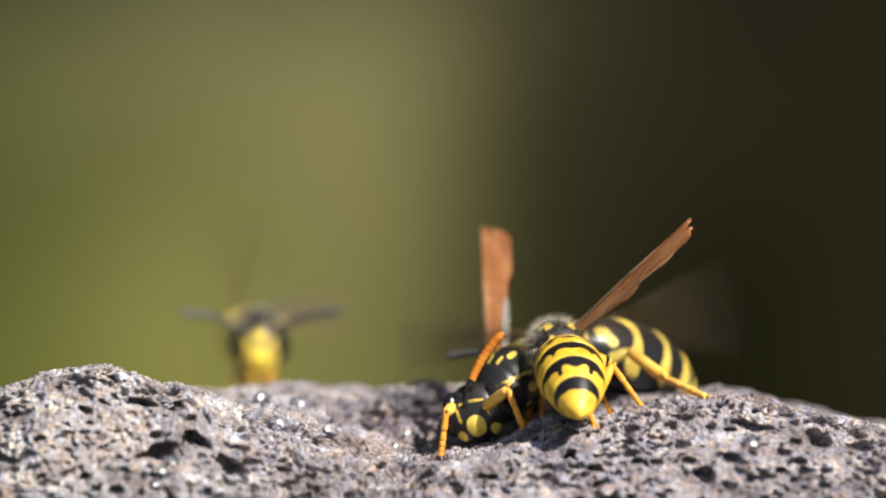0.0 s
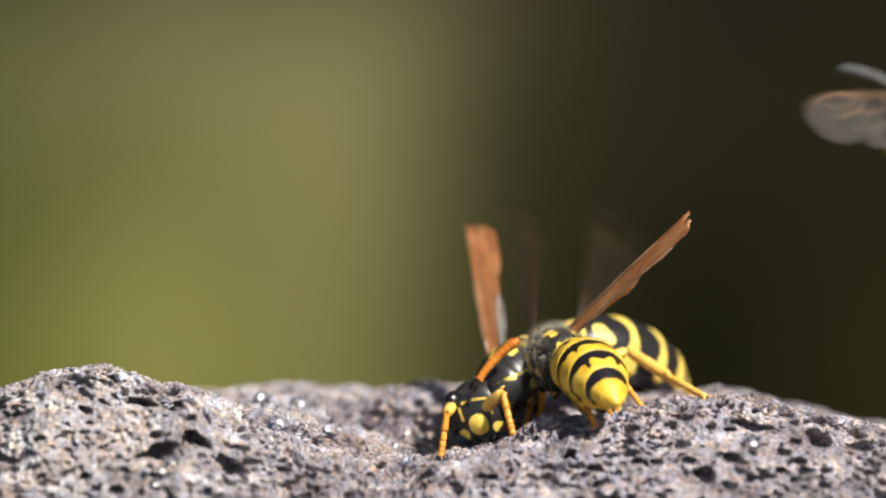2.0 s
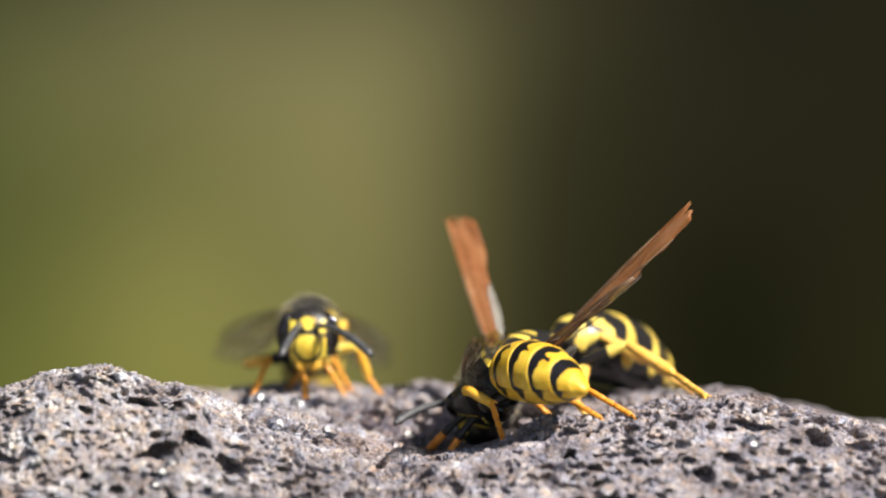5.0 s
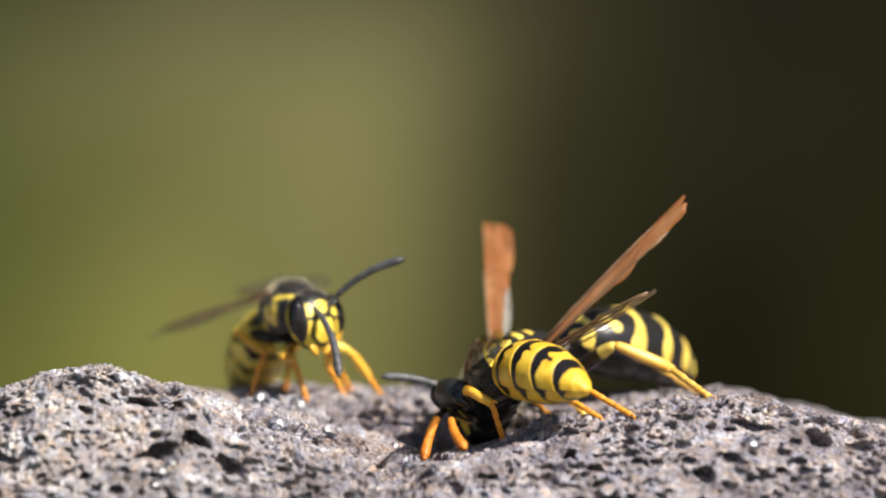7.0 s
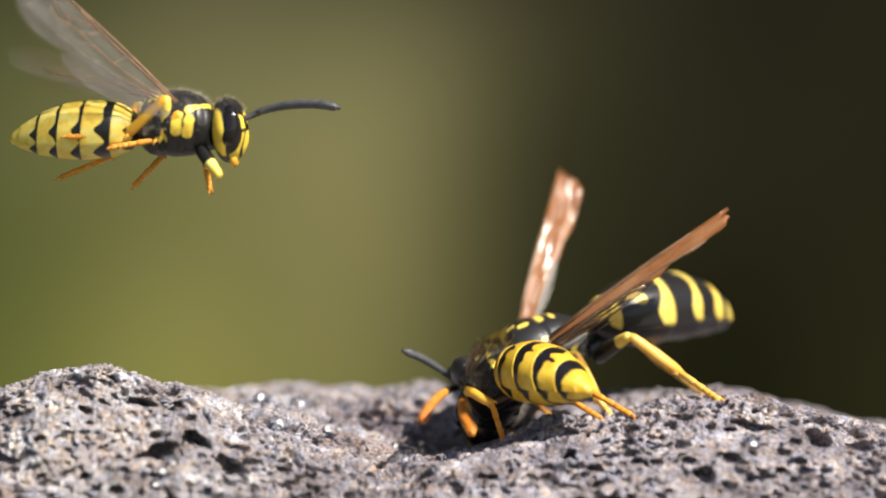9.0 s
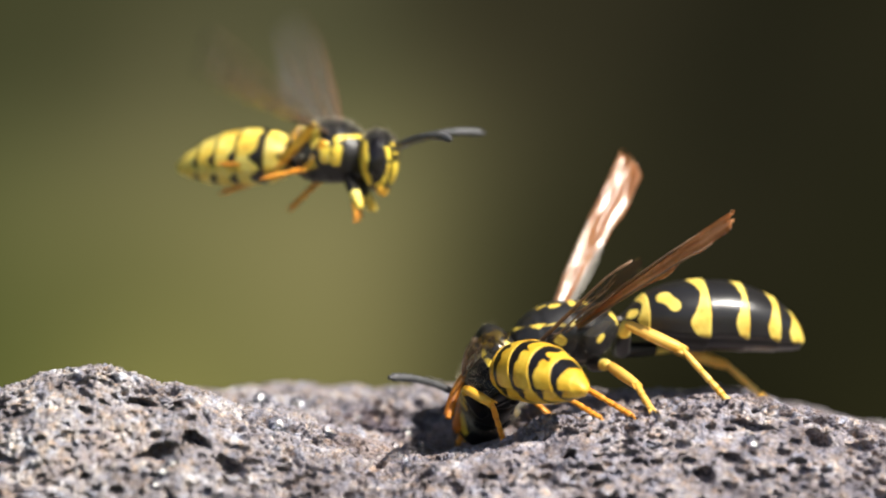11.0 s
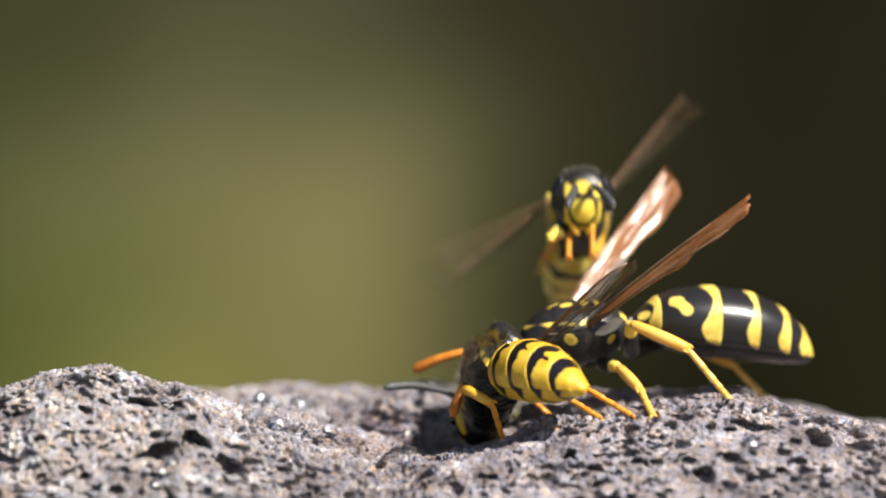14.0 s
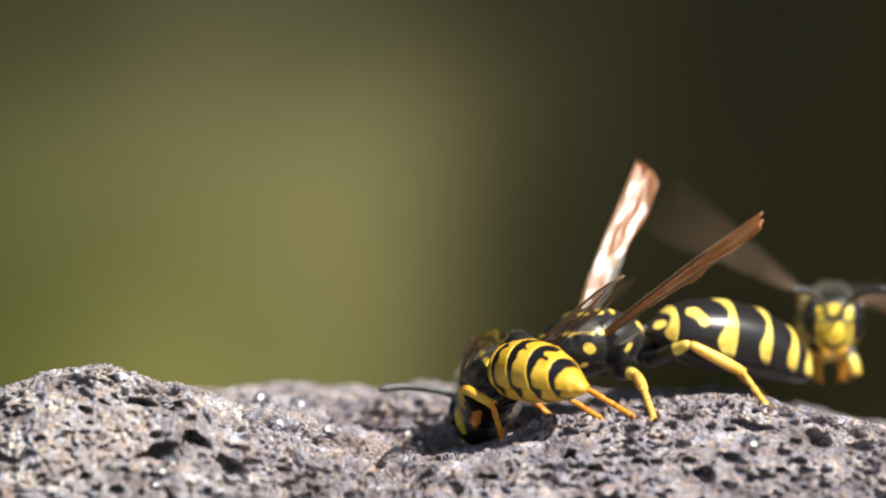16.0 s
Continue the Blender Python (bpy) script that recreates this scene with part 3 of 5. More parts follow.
def antenna_shape(length, r0, sweep):
    """A stalk, an elbow and eleven ringed joints, drawn along x."""
    pts, rad = [], []
    for i in range(5):
        pts.append((0.9 * i / 4, 0, 0.25 * i / 4)), rad.append(r0 * (0.75 + 0.12 * (i == 0)))
    flag = length - 0.9
    for i in range(45):
        u = i / 44
        pts.append((0.9 + flag * (u - 0.05 * u * u), sweep * u * u, 0.25 + flag * (0.16 * u - 0.24 * u * u)))
        rad.append(r0 * (0.85 + 0.35 * u) * (1.0 if i % 4 else 0.91) * (1.0 if u < 0.94 else 0.55))
    return tube(pts, rad, 10)


def bone_shape(length, r0, r1, swell=0.15, hooks=False):
    pts = [(length * u, 0, 0) for u in (0, 0.03, 0.1, 0.3, 0.5, 0.7, 0.9, 0.97, 1.0)]
    rad = [(r0 + (r1 - r0) * u) * (1 + swell * math.sin(math.pi * u)) * c for u, c in zip((0, 0.03, 0.1, 0.3, 0.5, 0.7, 0.9, 0.97, 1.0), (0.5, 0.85, 1, 1, 1, 1, 1, 0.85, 0.5))]
    shapes = [tube(pts, rad, 10)]
    if hooks:
        for s in (-1, 1):
            shapes.append(tube([(length * 0.93, s * r1 * 0.6, 0), (length * 1.05, s * 0.18, -0.02), (length * 1.10, s * 0.2, -0.10)], [r1 * 0.5, r1 * 0.3, 0.01], 6))
    return joined(shapes)


def foot_shape(length, r):
    """Five tarsal joints and two claws."""
    shapes, x = [], 0.0
    for i, share in enumerate((0.42, 0.20, 0.14, 0.10, 0.14)):
        l = share * length
        shapes.append(tube([(x, 0, 0), (x + l * 0.15, 0, 0), (x + l * 0.8, 0, 0), (x + l, 0, 0)], [r * 0.78, r * 0.86, r * 1.02, r * 0.86], 8))
        x += l
    for s in (-1, 1):
        shapes.append(tube([(length * 0.96, 0, 0), (length * 1.05, s * 0.14, 0.02), (length * 1.12, s * 0.2, -0.08)], [r * 0.5, r * 0.35, 0.01], 6))
    return joined(shapes)


def wing_shape(outline_front, outline_back, length, n=40, m=10):
    v, f = [], []
    for i in range(n + 1):
        u = i / n
        a, b = float(hermite(*outline_front, u)), float(hermite(*outline_back, u))
        for j in range(m + 1):
            w = j / m
            y = a + (b - a) * w
            v.append((length * u, y, 0.04 * math.sin(5.5 * y + 1.0) * min(1, 4 * u) + 0.10 * math.sin(3 * u) * (w - 0.3)))
    f = [(i * (m + 1) + j, (i + 1) * (m + 1) + j, (i + 1) * (m + 1) + j + 1, i * (m + 1) + j + 1) for i in range(n) for j in range(m)]
    return np.array(v), f


FORE = (([0, 0.1, 0.3, 0.6, 0.85, 0.96, 1.0], [0.12, 0.20, 0.28, 0.30, 0.10, -0.35, -0.75]), ([0, 0.1, 0.3, 0.6, 0.8, 0.95, 1.0], [-0.2, -0.75, -1.45, -2.15, -2.35, -1.7, -0.95]))
HIND = (([0, 0.2, 0.6, 0.9, 1.0], [0.05, 0.12, 0.10, -0.12, -0.4]), ([0, 0.2, 0.5, 0.8, 0.95, 1.0], [-0.2, -0.75, -1.15, -1.1, -0.8, -0.5]))


def vein_shape(length):
    lines = [([0, 0.3, 0.6, 0.85, 0.97], [0.10, 0.24, 0.25, 0.05, -0.4], 0.075), ([0, 0.25, 0.55, 0.7], [0.0, 0.05, 0.06, 0.2], 0.06),
             ([0.03, 0.3, 0.5, 0.62], [-0.15, -0.62, -0.75, -0.70], 0.045), ([0.05, 0.3, 0.55, 0.72], [-0.3, -1.1, -1.55, -1.75], 0.04),
             ([0.34, 0.37], [0.08, -0.72], 0.035), ([0.52, 0.56, 0.62], [0.05, -0.4, -0.75], 0.035), ([0.55, 0.7, 0.85], [0.1, -0.45, -0.25], 0.032),
             ([0.62, 0.72, 0.80], [-0.72, -1.0, -0.75], 0.03), ([0.50, 0.58, 0.66], [-0.76, -1.25, -1.68], 0.03), ([0.70, 0.66, 0.72], [-0.42, -0.75, -1.0], 0.03)]
    shapes = []
    for us, ys, r in lines:
        k = np.linspace(us[0], us[-1], 12) if us[-1] > us[0] and us == sorted(us) else None
        pts = [(length * u, float(hermite(us, ys, u)), 0.04 * math.sin(5.5 * float(hermite(us, ys, u)) + 1.0)) for u in k] if k is not None else [(length * u, y, 0.04 * math.sin(5.5 * y + 1.0)) for u, y in zip(us, ys)]
        shapes.append(tube(pts, [r] * len(pts), 6))
    return shapes


def folded_wing_shape(length, seed):
    """A wing folded lengthwise, two layers thick, frayed at the tip."""
    rng = np.random.default_rng(seed)
    n, m = 60, 14
    stepped = seed > 5
    tips = length * (1 - 0.045 * rng.uniform(0.0, 1.0, m + 1) - 0.07 * (np.arange(m + 1) / m) ** 1.5)
    tips[5] -= 0.85
    tips[1] -= 0.25
    v = []
    for layer in (1, -1):
        for i in range(n + 1):
            u = i / n
            front = 0.16 + 0.12 * math.sin(math.pi * u)
            width = float(hermite([0, 0.1, 0.35, 0.7, 0.9, 1.0], [0.35, 0.58, 0.98, 1.36, 1.50, 1.35], u))
            if stepped:
                width = float(hermite([0, 0.1, 0.35, 0.55, 0.64, 0.67, 0.70, 0.88, 1.0], [0.22, 0.32, 0.53, 0.77, 0.92, 0.86, 0.75, 0.79, 0.73], u))
            for j in range(m + 1):
                w = j / m
                thick = 0.05 + 0.06 * math.sin(math.pi * w) * (1 - 0.5 * u)
                ragged = 0.06 * math.sin(23 * u + seed) * w * (u > 0.55)
                pleat = 0.03 * math.sin(13 * w + 3 * u + seed) * min(1, 2 * u) + (0.04 * math.sin(9 * u + 2 * w) if stepped else 0.08 * math.sin(11 * u + 3 * w + seed) + 0.03 * math.sin(25 * u + 7 * w)) * u
                v.append((tips[j] * u, front - (width + ragged) * w, layer * thick + pleat + 0.12 * math.sin(2.6 * u)))
    k, s = m + 1, (n + 1) * (m + 1)
    f = []
    for i in range(n):
        for j in range(m):
            a = i * k + j
            f += [(a, a + k, a + k + 1, a + 1), (s + a, s + a + 1, s + a + k + 1, s + a + k)]
    for i in range(n):
        for j, flip in ((0, 1), (m, 0)):
            a, b = i * k + j, (i + 1) * k + j
            f.append((a, s + a, s + b, b) if flip else (a, b, s + b, s + a))
    for j in range(m):
        a = n * k + j
        f.append((a, s + a, s + a + 1, a + 1))
    return np.array(v), f


def hair_shape(rng, count, surface, length):
    v, f = [], []
    pts = surface[rng.integers(0, len(surface), count)]
    for p in pts:
        d = p / (np.linalg.norm(p) + 1e-6) + rng.normal(0, 0.35, 3)
        d /= np.linalg.norm(d)
        side = np.cross(d, rng.normal(0, 1, 3))
        side *= 0.006 / (np.linalg.norm(side) + 1e-6)
        l, k = length * rng.uniform(0.5, 1.2), len(v)
        v += [p - side, p + side, p + d * l]
        f.append((k, k + 1, k + 2))
    return np.array(v), f


HIPS = {"jacket": [(1.05, 0.55, -1.15), (0.15, 0.62, -1.30), (-0.75, 0.65, -1.20)], "paper": [(1.35, 0.55, -1.2), (-1.1, 0.90, -1.5), (-2.7, 0.80, -1.35)]}
BONES = {"jacket": [(2.1, 1.7, 1.8), (2.1, 1.9, 2.1), (2.8, 2.8, 2.8)], "paper": [(2.3, 2.1, 2.2), (2.0, 2.5, 1.6), (3.2, 3.0, 3.4)]}
SHAPES = {}
SOCKET = lambda s: (0.80, s * 0.36, 0.40)


def shared(key, make):
    if key not in SHAPES:
        SHAPES[key] = make()
    return SHAPES[key]


def wasp(kind, label, seed, pale=False):
    """A wasp under an Empty. Returns its parts by name, for the keys."""
    root = tagged(new("wasp"), label, "wasp", "wasps on the stone")
    root.empty_display_size = 0.002
    cuticle = JACKET_SUNLIT if pale else JACKET if kind == "jacket" else PAPER
    parts = {"root": root, "kind": kind}
    th = thorax_shape(kind)
    if kind == "jacket":
        tm = spots(th[0], [(1.62, 0.35, 0.72, 0.75, 1.22, 0.80, 0.17), (0.15, 1.38, 0.15, 0.10, 1.30, -0.25, 0.26), (0.75, 1.30, 0.30, 0.60, 1.30, -0.4, 0.24), (-0.75, 0.55, 1.42, -0.75, 0.75, 1.35, 0.24), (-1.15, 0.42, 1.22, -1.15, 0.60, 1.15, 0.17),
                           (-0.55, 1.22, -0.55, -0.62, 1.22, -0.75, 0.20), (-1.6, 0.45, 0.62, -1.7, 0.40, 0.2, 0.16)])
    else:
        tm = spots(th[0] * (1, 0.92, 0.90), [(1.85, 0.20, 0.70, 1.05, 1.15, 0.85, 0.13), (0.25, 0.55, 1.62, 0.05, 0.58, 1.62, 0.17), (-0.62, 0.0, 1.62, -0.62, 0.62, 1.50, 0.16), (-1.15, 0.0, 1.38, -1.15, 0.50, 1.28, 0.13),
                           (0.35, 1.42, 0.10, 0.30, 1.42, -0.15, 0.24), (-1.45, 0.98, -0.2, -1.35, 1.02, -0.4, 0.17), (-2.0, 0.35, 0.45, -2.15, 0.35, 0.1, 0.16), (-0.35, 1.30, 0.70, -0.30, 1.28, 0.62, 0.15), (0.6, 1.2, -0.8, 0.55, 1.2, -0.9, 0.15), (1.0, 1.2, 0.85, 0.1, 1.42, 0.75, 0.10), (0.9, 0.3, 1.5, 0.5, 0.32, 1.62, 0.09)])
    if kind == "paper":
        th = (th[0] * (1.13, 0.98, 0.88), th[1])
    matt = JACKET_MATT if kind == "jacket" else PAPER_MATT
    thorax = part("thorax", th, matt, root, mark=tm)
    rng = np.random.default_rng(seed)
    fur = th[0][th[0][:, 2] > (-0.3 if pale else -1.1)] if kind == "jacket" else th[0][th[0][:, 2] < 0.2]
    hair = part("hair", hair_shape(rng, 1700 if pale else 4200 if kind == "jacket" else 400, fur, (0.34 if pale else 0.5) if kind == "jacket" else 0.22), HAIR, thorax, "short grey hair")
    tagged(hair, kind="stuff")
    # head
    hd, hm = head_shape("pale" if pale else kind)
    head_at = ((2.35, 0, -0.35) if pale else (2.10, -0.1, 0.05)) if kind == "jacket" else (3.00, 0, -0.14)
    head = part("head", hd, matt, root, at=Matrix.Translation(Vector(head_at) * MM), mark=hm)
    parts["head"], parts["head_at"] = head, head_at
    for s in (1, -1):
        part("eye", ball(*((0.52, 0.40, 0.98) if kind == "jacket" else (0.62, 0.46, 1.06)), n=28, m=18), EYE_BLACK, head, "glossy black compound eye", pose(0.24 * MM, s * 1.12 * MM, 0.22 * MM, s * 12, 0, s * 24))
        part("mandible", tube([(0.0, 0, 0.1), (0.06, 0, -0.16), (0.06, -s * 0.14, -0.40), (0.04, -s * 0.30, -0.55)], [0.18, 0.20, 0.14, 0.04], 12), LEG_YELLOW if kind == "jacket" else LEG_DARK, head, "yellow jaw with a dark tip" if kind == "jacket" else "black jaw", pose(0.20 * MM, s * 0.46 * MM, -1.30 * MM))
    crown = hd[0][(hd[0][:, 2] > 0.7)]
    tagged(part("hair", hair_shape(rng, 260 if kind == "jacket" else 60, crown, 0.28), HAIR, head, "short dark hair"), kind="stuff")
    feeler = FEELER_BLACK if kind == "jacket" else FEELER_ORANGE
    for s in (1, -1):
        shape = antenna_shape(4.8 if kind == "jacket" else 4.2, 0.185 if kind == "jacket" else 0.22, s * 0.4)
        parts["antenna", s] = part("antenna", shape, feeler, head, "black ringed antenna" if kind == "jacket" else "orange ringed antenna with a black stalk", pose(*(c * MM for c in SOCKET(s))), mark=None if kind == "jacket" else shape[0][:, 0] - 1.35)
    # abdomen
    length = (6.3 if pale else 5.95) if kind == "jacket" else 9.3
    edges = ([0.0, 0.20, 0.42, 0.60, 0.76, 0.915, 1.0] if pale else [0.0, 0.19, 0.41, 0.61, 0.785, 0.925, 1.0]) if kind == "jacket" else [0.0, 0.13, 0.44, 0.65, 0.83, 0.93, 1.0]
    base = (-1.80, 0, -0.20) if kind == "jacket" else (-3.1, 0, 0.18)
    pedicel = tube([(0.45, 0, 0), (0.15, 0, 0), (-0.3, 0, 0)], [0.28, 0.22, 0.34], 16)
    abdomen = part("abdomen", pedicel, LEG_DARK, root, at=Matrix.Translation(Vector(base) * MM))
    parts["abdomen"], parts["abdomen_at"] = abdomen, base
    for k in range(6):
        shape, field = shared((kind, pale, "segment", k), lambda: abdomen_shape(kind, length, k, edges, pale))
        part("segment", shape, cuticle, abdomen, mark=field)
    # wings
    for s in (1, -1):
        hinge = (0.15, s * 1.15, 1.05) if kind == "jacket" else ((-0.60, 1.38, 0.42) if s > 0 else (-0.10, -1.15, 0.86))
        if kind == "jacket":
            shape = shared("fore", lambda: wing_shape(*FORE, 9.4))
            fold = 1.0 if pale else 0.72
            shape = (shape[0] * (1, s * fold, 1), shape[1])
            skin = MEMBRANE if pale else MEMBRANE_DARK
            wing = part("wing", shape, skin, root, "clear smoky wing membrane")
            vs = shared("vein", lambda: vein_shape(9.4))
            for v in vs:
                part("vein", (v[0] * (1, s * fold, 1), v[1]), VEIN, wing)
            hs = shared("hind", lambda: wing_shape(*HIND, 6.0))
            part("hindwing", (hs[0] * (1, s * fold, 1), hs[1]), skin, wing, "clear smaller hindwing", pose(-0.2 * MM, -s * 0.55 * MM, -0.08 * MM, 0, 0, -s * 12))
        else:
            shape = folded_wing_shape(11.0 if s > 0 else 10.0, 3 + 5 * (s > 0))
            wing = part("wing", (shape[0] * (1, s, 1), shape[1]), AMBER, root, "amber folded wing with a frayed tip")
            vs = [tube([(0.0, 0.18, 0.06), (3.0, 0.28, 0.12), (6.5, 0.26, 0.14), (10.0, 0.14, 0.08)], [0.12, 0.10, 0.08, 0.05], 8), tube([(0.2, -0.1, 0.10), (3.5, -0.25, 0.22), (7.0, -0.45, 0.2), (9.0, -0.6, 0.12)], [0.08, 0.07, 0.06, 0.03], 6)]
            for v in vs:
                part("vein", (v[0] * (1 if s > 0 else 0.86, s, 1), v[1]), VEIN, wing)
            hs = wing_shape(*HIND, 4.6 if s < 0 else 1.7)
            part("hindwing", (hs[0] * (1, 0.44 * s, 1), hs[1]), GLARE_FILM, wing, "clear smaller hindwing with glare put into its colour", pose(0.1 * MM, -s * 0.42 * MM, -0.1 * MM, 28 if s < 0 else 0, 0, -s * 3))
        parts["wing", s], parts["hinge", s] = wing, hinge
        wing.matrix_basis = pose(*[c * MM for c in hinge])
    # legs
    for i, (hip, bones) in enumerate(zip(HIPS[kind], BONES[kind])):
        a, b, c = bones
        thick = 1.42 if kind == "paper" else 1.2
        upper = shared((kind, "u", i), lambda: bone_shape(a, 0.27 * thick, 0.17 * thick, 0.2))
        lower = shared((kind, "l", i), lambda: bone_shape(b, 0.16 * thick, (0.19 if i == 2 else 0.16) * thick, 0.25, True))
        tip = shared((kind, "f", i), lambda: foot_shape(c, 0.125 * thick))
        ends = upper[0][:, 0] - a * (0.52 if pale else 0.84 if kind == "jacket" else 0.70)
        for s in (1, -1):
            parts["upper", i, s] = part("upper_leg", upper, cuticle, root, "black upper leg with a yellow end", mark=ends)
            parts["lower", i, s] = part("lower_leg", lower, LEG_YELLOW if kind == "jacket" else LEG_PALE, root)
            parts["foot", i, s] = part("foot", tip, LEG_ORANGE if kind == "jacket" or i == 0 else LEG_PALE, root, "orange jointed foot" if kind == "jacket" or i == 0 else "yellow jointed foot")
    return parts


def aim(origin, direction, up):
    """A pose at origin (mm) with x along direction and z near up."""
    x = Vector(direction).normalized()
    y = Vector(up).cross(x)
    y = y.normalized() if y.length > 1e-6 else Vector((0, 1, 0))
    z = x.cross(y)
    m = Matrix((x, y, z)).transposed().to_4x4()
    m.translation = Vector(origin) * MM
    return m


POLES = {"jacket": [(0.6, 0.6, 0.7), (0.1, 0.6, 0.8), (-1.0, 0.6, -0.1)], "paper": [(0.6, 0.35, 0.7), (-0.3, 1.5, 0.1), (0.4, 0.2, 1.0)]}


def leg_poses(kind, i, s, foot, folded=False, pole=None, rise=None):
    """Upper leg, lower leg and foot poses that bring the foot (in the wasp's space, mm) to its place."""
    hx, hy, hz = HIPS[kind][i]
    hip, foot = Vector((hx, s * hy, hz)), Vector(foot)
    a, b, c = BONES[kind][i]
    lift = Vector((hip.x - foot.x, hip.y - foot.y, 0)) * 0.35 + Vector((0, 0, 1.0)) * max((hip - foot).length * 0.4, 0.8)
    if rise:
        lift = Vector(rise)
    if folded:
        lift = (hip - foot) + Vector((0, 0, 0.8))
    ankle = foot + lift.normalized() * c * 0.9
    d = ankle - hip
    far = d.length
    if far > (a + b) * 0.985:
        d *= (a + b) * 0.985 / far
        ankle, far = hip + d, (a + b) * 0.985
    far = max(far, abs(a - b) + 0.05)
    u = d.normalized()
    pole = Vector(pole or POLES[kind][i])
    pole.y *= s
    if folded:
        pole = Vector(((0.0, 0.15, 0.15)[i], s * (0.9, 0.35, 0.3)[i], (0.6, 1.0, 1.0)[i]))
    pole = (pole - u * pole.dot(u)).normalized()
    along = (a * a - b * b + far * far) / (2 * far)
    knee = hip + u * along + pole * math.sqrt(max(a * a - along * along, 0.0))
    return aim(hip, knee - hip, pole), aim(knee, ankle - knee, pole), aim(ankle, foot - ankle, (0, 0, 1))


def table(rows, t):
    """Values of a table of (seconds, ...) at t, held at its ends."""
    ts = np.array([r[0] for r in rows], float)
    if len(rows) == 1:
        return np.array(rows[0][1:], float)
    vs = np.array([r[1:] for r in rows], float)
    if t <= ts[0] or t >= ts[-1]:
        return vs[0] if t <= ts[0] else vs[-1]
    i = int(np.searchsorted(ts, t, side="right")) - 1
    h = ts[i + 1] - ts[i]
    u = (t - ts[i]) / h

    def slope(k):
        if k == 0 or k == len(ts) - 1:
            return np.zeros(vs.shape[1])
        d0, d1 = (vs[k] - vs[k - 1]) / (ts[k] - ts[k - 1]), (vs[k + 1] - vs[k]) / (ts[k + 1] - ts[k])
        return np.where(d0 * d1 > 0, 2 * d0 * d1 / np.where(d0 + d1 == 0, 1, d0 + d1), 0.0)

    return ((2 * u**3 - 3 * u**2 + 1) * vs[i] + (u**3 - 2 * u**2 + u) * h * slope(i) + (3 * u**2 - 2 * u**3) * vs[i + 1] + (u**3 - u**2) * h * slope(i + 1))


def body_pose(rows, t):
    x, y, z, rx, ry, rz = table(rows, t)
    return pose(x * MM, y * MM, z * MM, rx, ry, rz)


def wing_pose(parts, s, row, flap):
    """row: the wing's direction in the wasp's space and the way its flat side faces; flap: degrees it is lifted about the wasp's length."""
    turn = Matrix.Rotation(radians(s * flap), 3, "X")
    d = turn @ Vector(row[:3]).normalized()
    face = Vector(row[3:6])
    if face.length < 0.1:
        face = s * d.cross(Vector((1, 0, -0.25)))
    return aim(parts["hinge", s], d, face)


def beat(t, sharp, lift, amp):
    """The wing's stroke, six beats a second: at rest at each half second where sharp is 1, in full swing where it is 0."""
    a = 2 * math.pi * 6 * t
    return amp * ((1 - sharp) * math.sin(a) + sharp * lift * (1 - math.cos(a)))


TIMES = [round(i * 0.1, 3) for i in range(161)]
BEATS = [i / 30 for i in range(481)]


def key_wasp(parts, body, abdomen, head, antennae, feet, wings, poles=lambda i, s, t: ()):
    walk(parts["root"], [(t, body_pose(body, t)) for t in TIMES])
    for name, rows in (("abdomen", abdomen), ("head", head)):
        walk(parts[name], [(t, Matrix.Translation(Vector(parts[name + "_at"]) * MM) @ pose(0, 0, 0, *table(rows, t))) for t in TIMES[::2]])
    for s in (1, -1):
        walk(parts["antenna", s], [(t, pose(*(c * MM for c in SOCKET(s)), *table(antennae[s], t))) for t in TIMES[::2]])
        rows = wings[s]
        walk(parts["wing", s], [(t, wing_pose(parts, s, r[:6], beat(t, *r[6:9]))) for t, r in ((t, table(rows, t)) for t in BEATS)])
    for i in range(3):
        for s in (1, -1):
            legs = []
            for t in TIMES:
                spot = feet(i, s, t)
                folded = len(spot) == 3
                if not folded:
                    spot = body_pose(body, t).inverted() @ (Vector((spot[0], spot[1], height(*spot) + 0.1)) * MM) / MM
                legs.append((t, leg_poses(parts["kind"], i, s, spot, folded, *poles(i, s, t))))
            for k, name in enumerate(("upper", "lower", "foot")):
                walk(parts[name, i, s], [(t, p[k]) for t, p in legs])


PAPER_WASP = wasp("paper", "black and yellow paper wasp with raised amber wings, drinking", 1)
DRINKER = wasp("jacket", "yellow and black wasp drinking with its abdomen raised", 2)
VISITOR = wasp("jacket", "yellow and black wasp hovering over the stone", 3, True)
CLIMBER = wasp("jacket", "yellow and black wasp climbing the stone, then flying", 4, True)


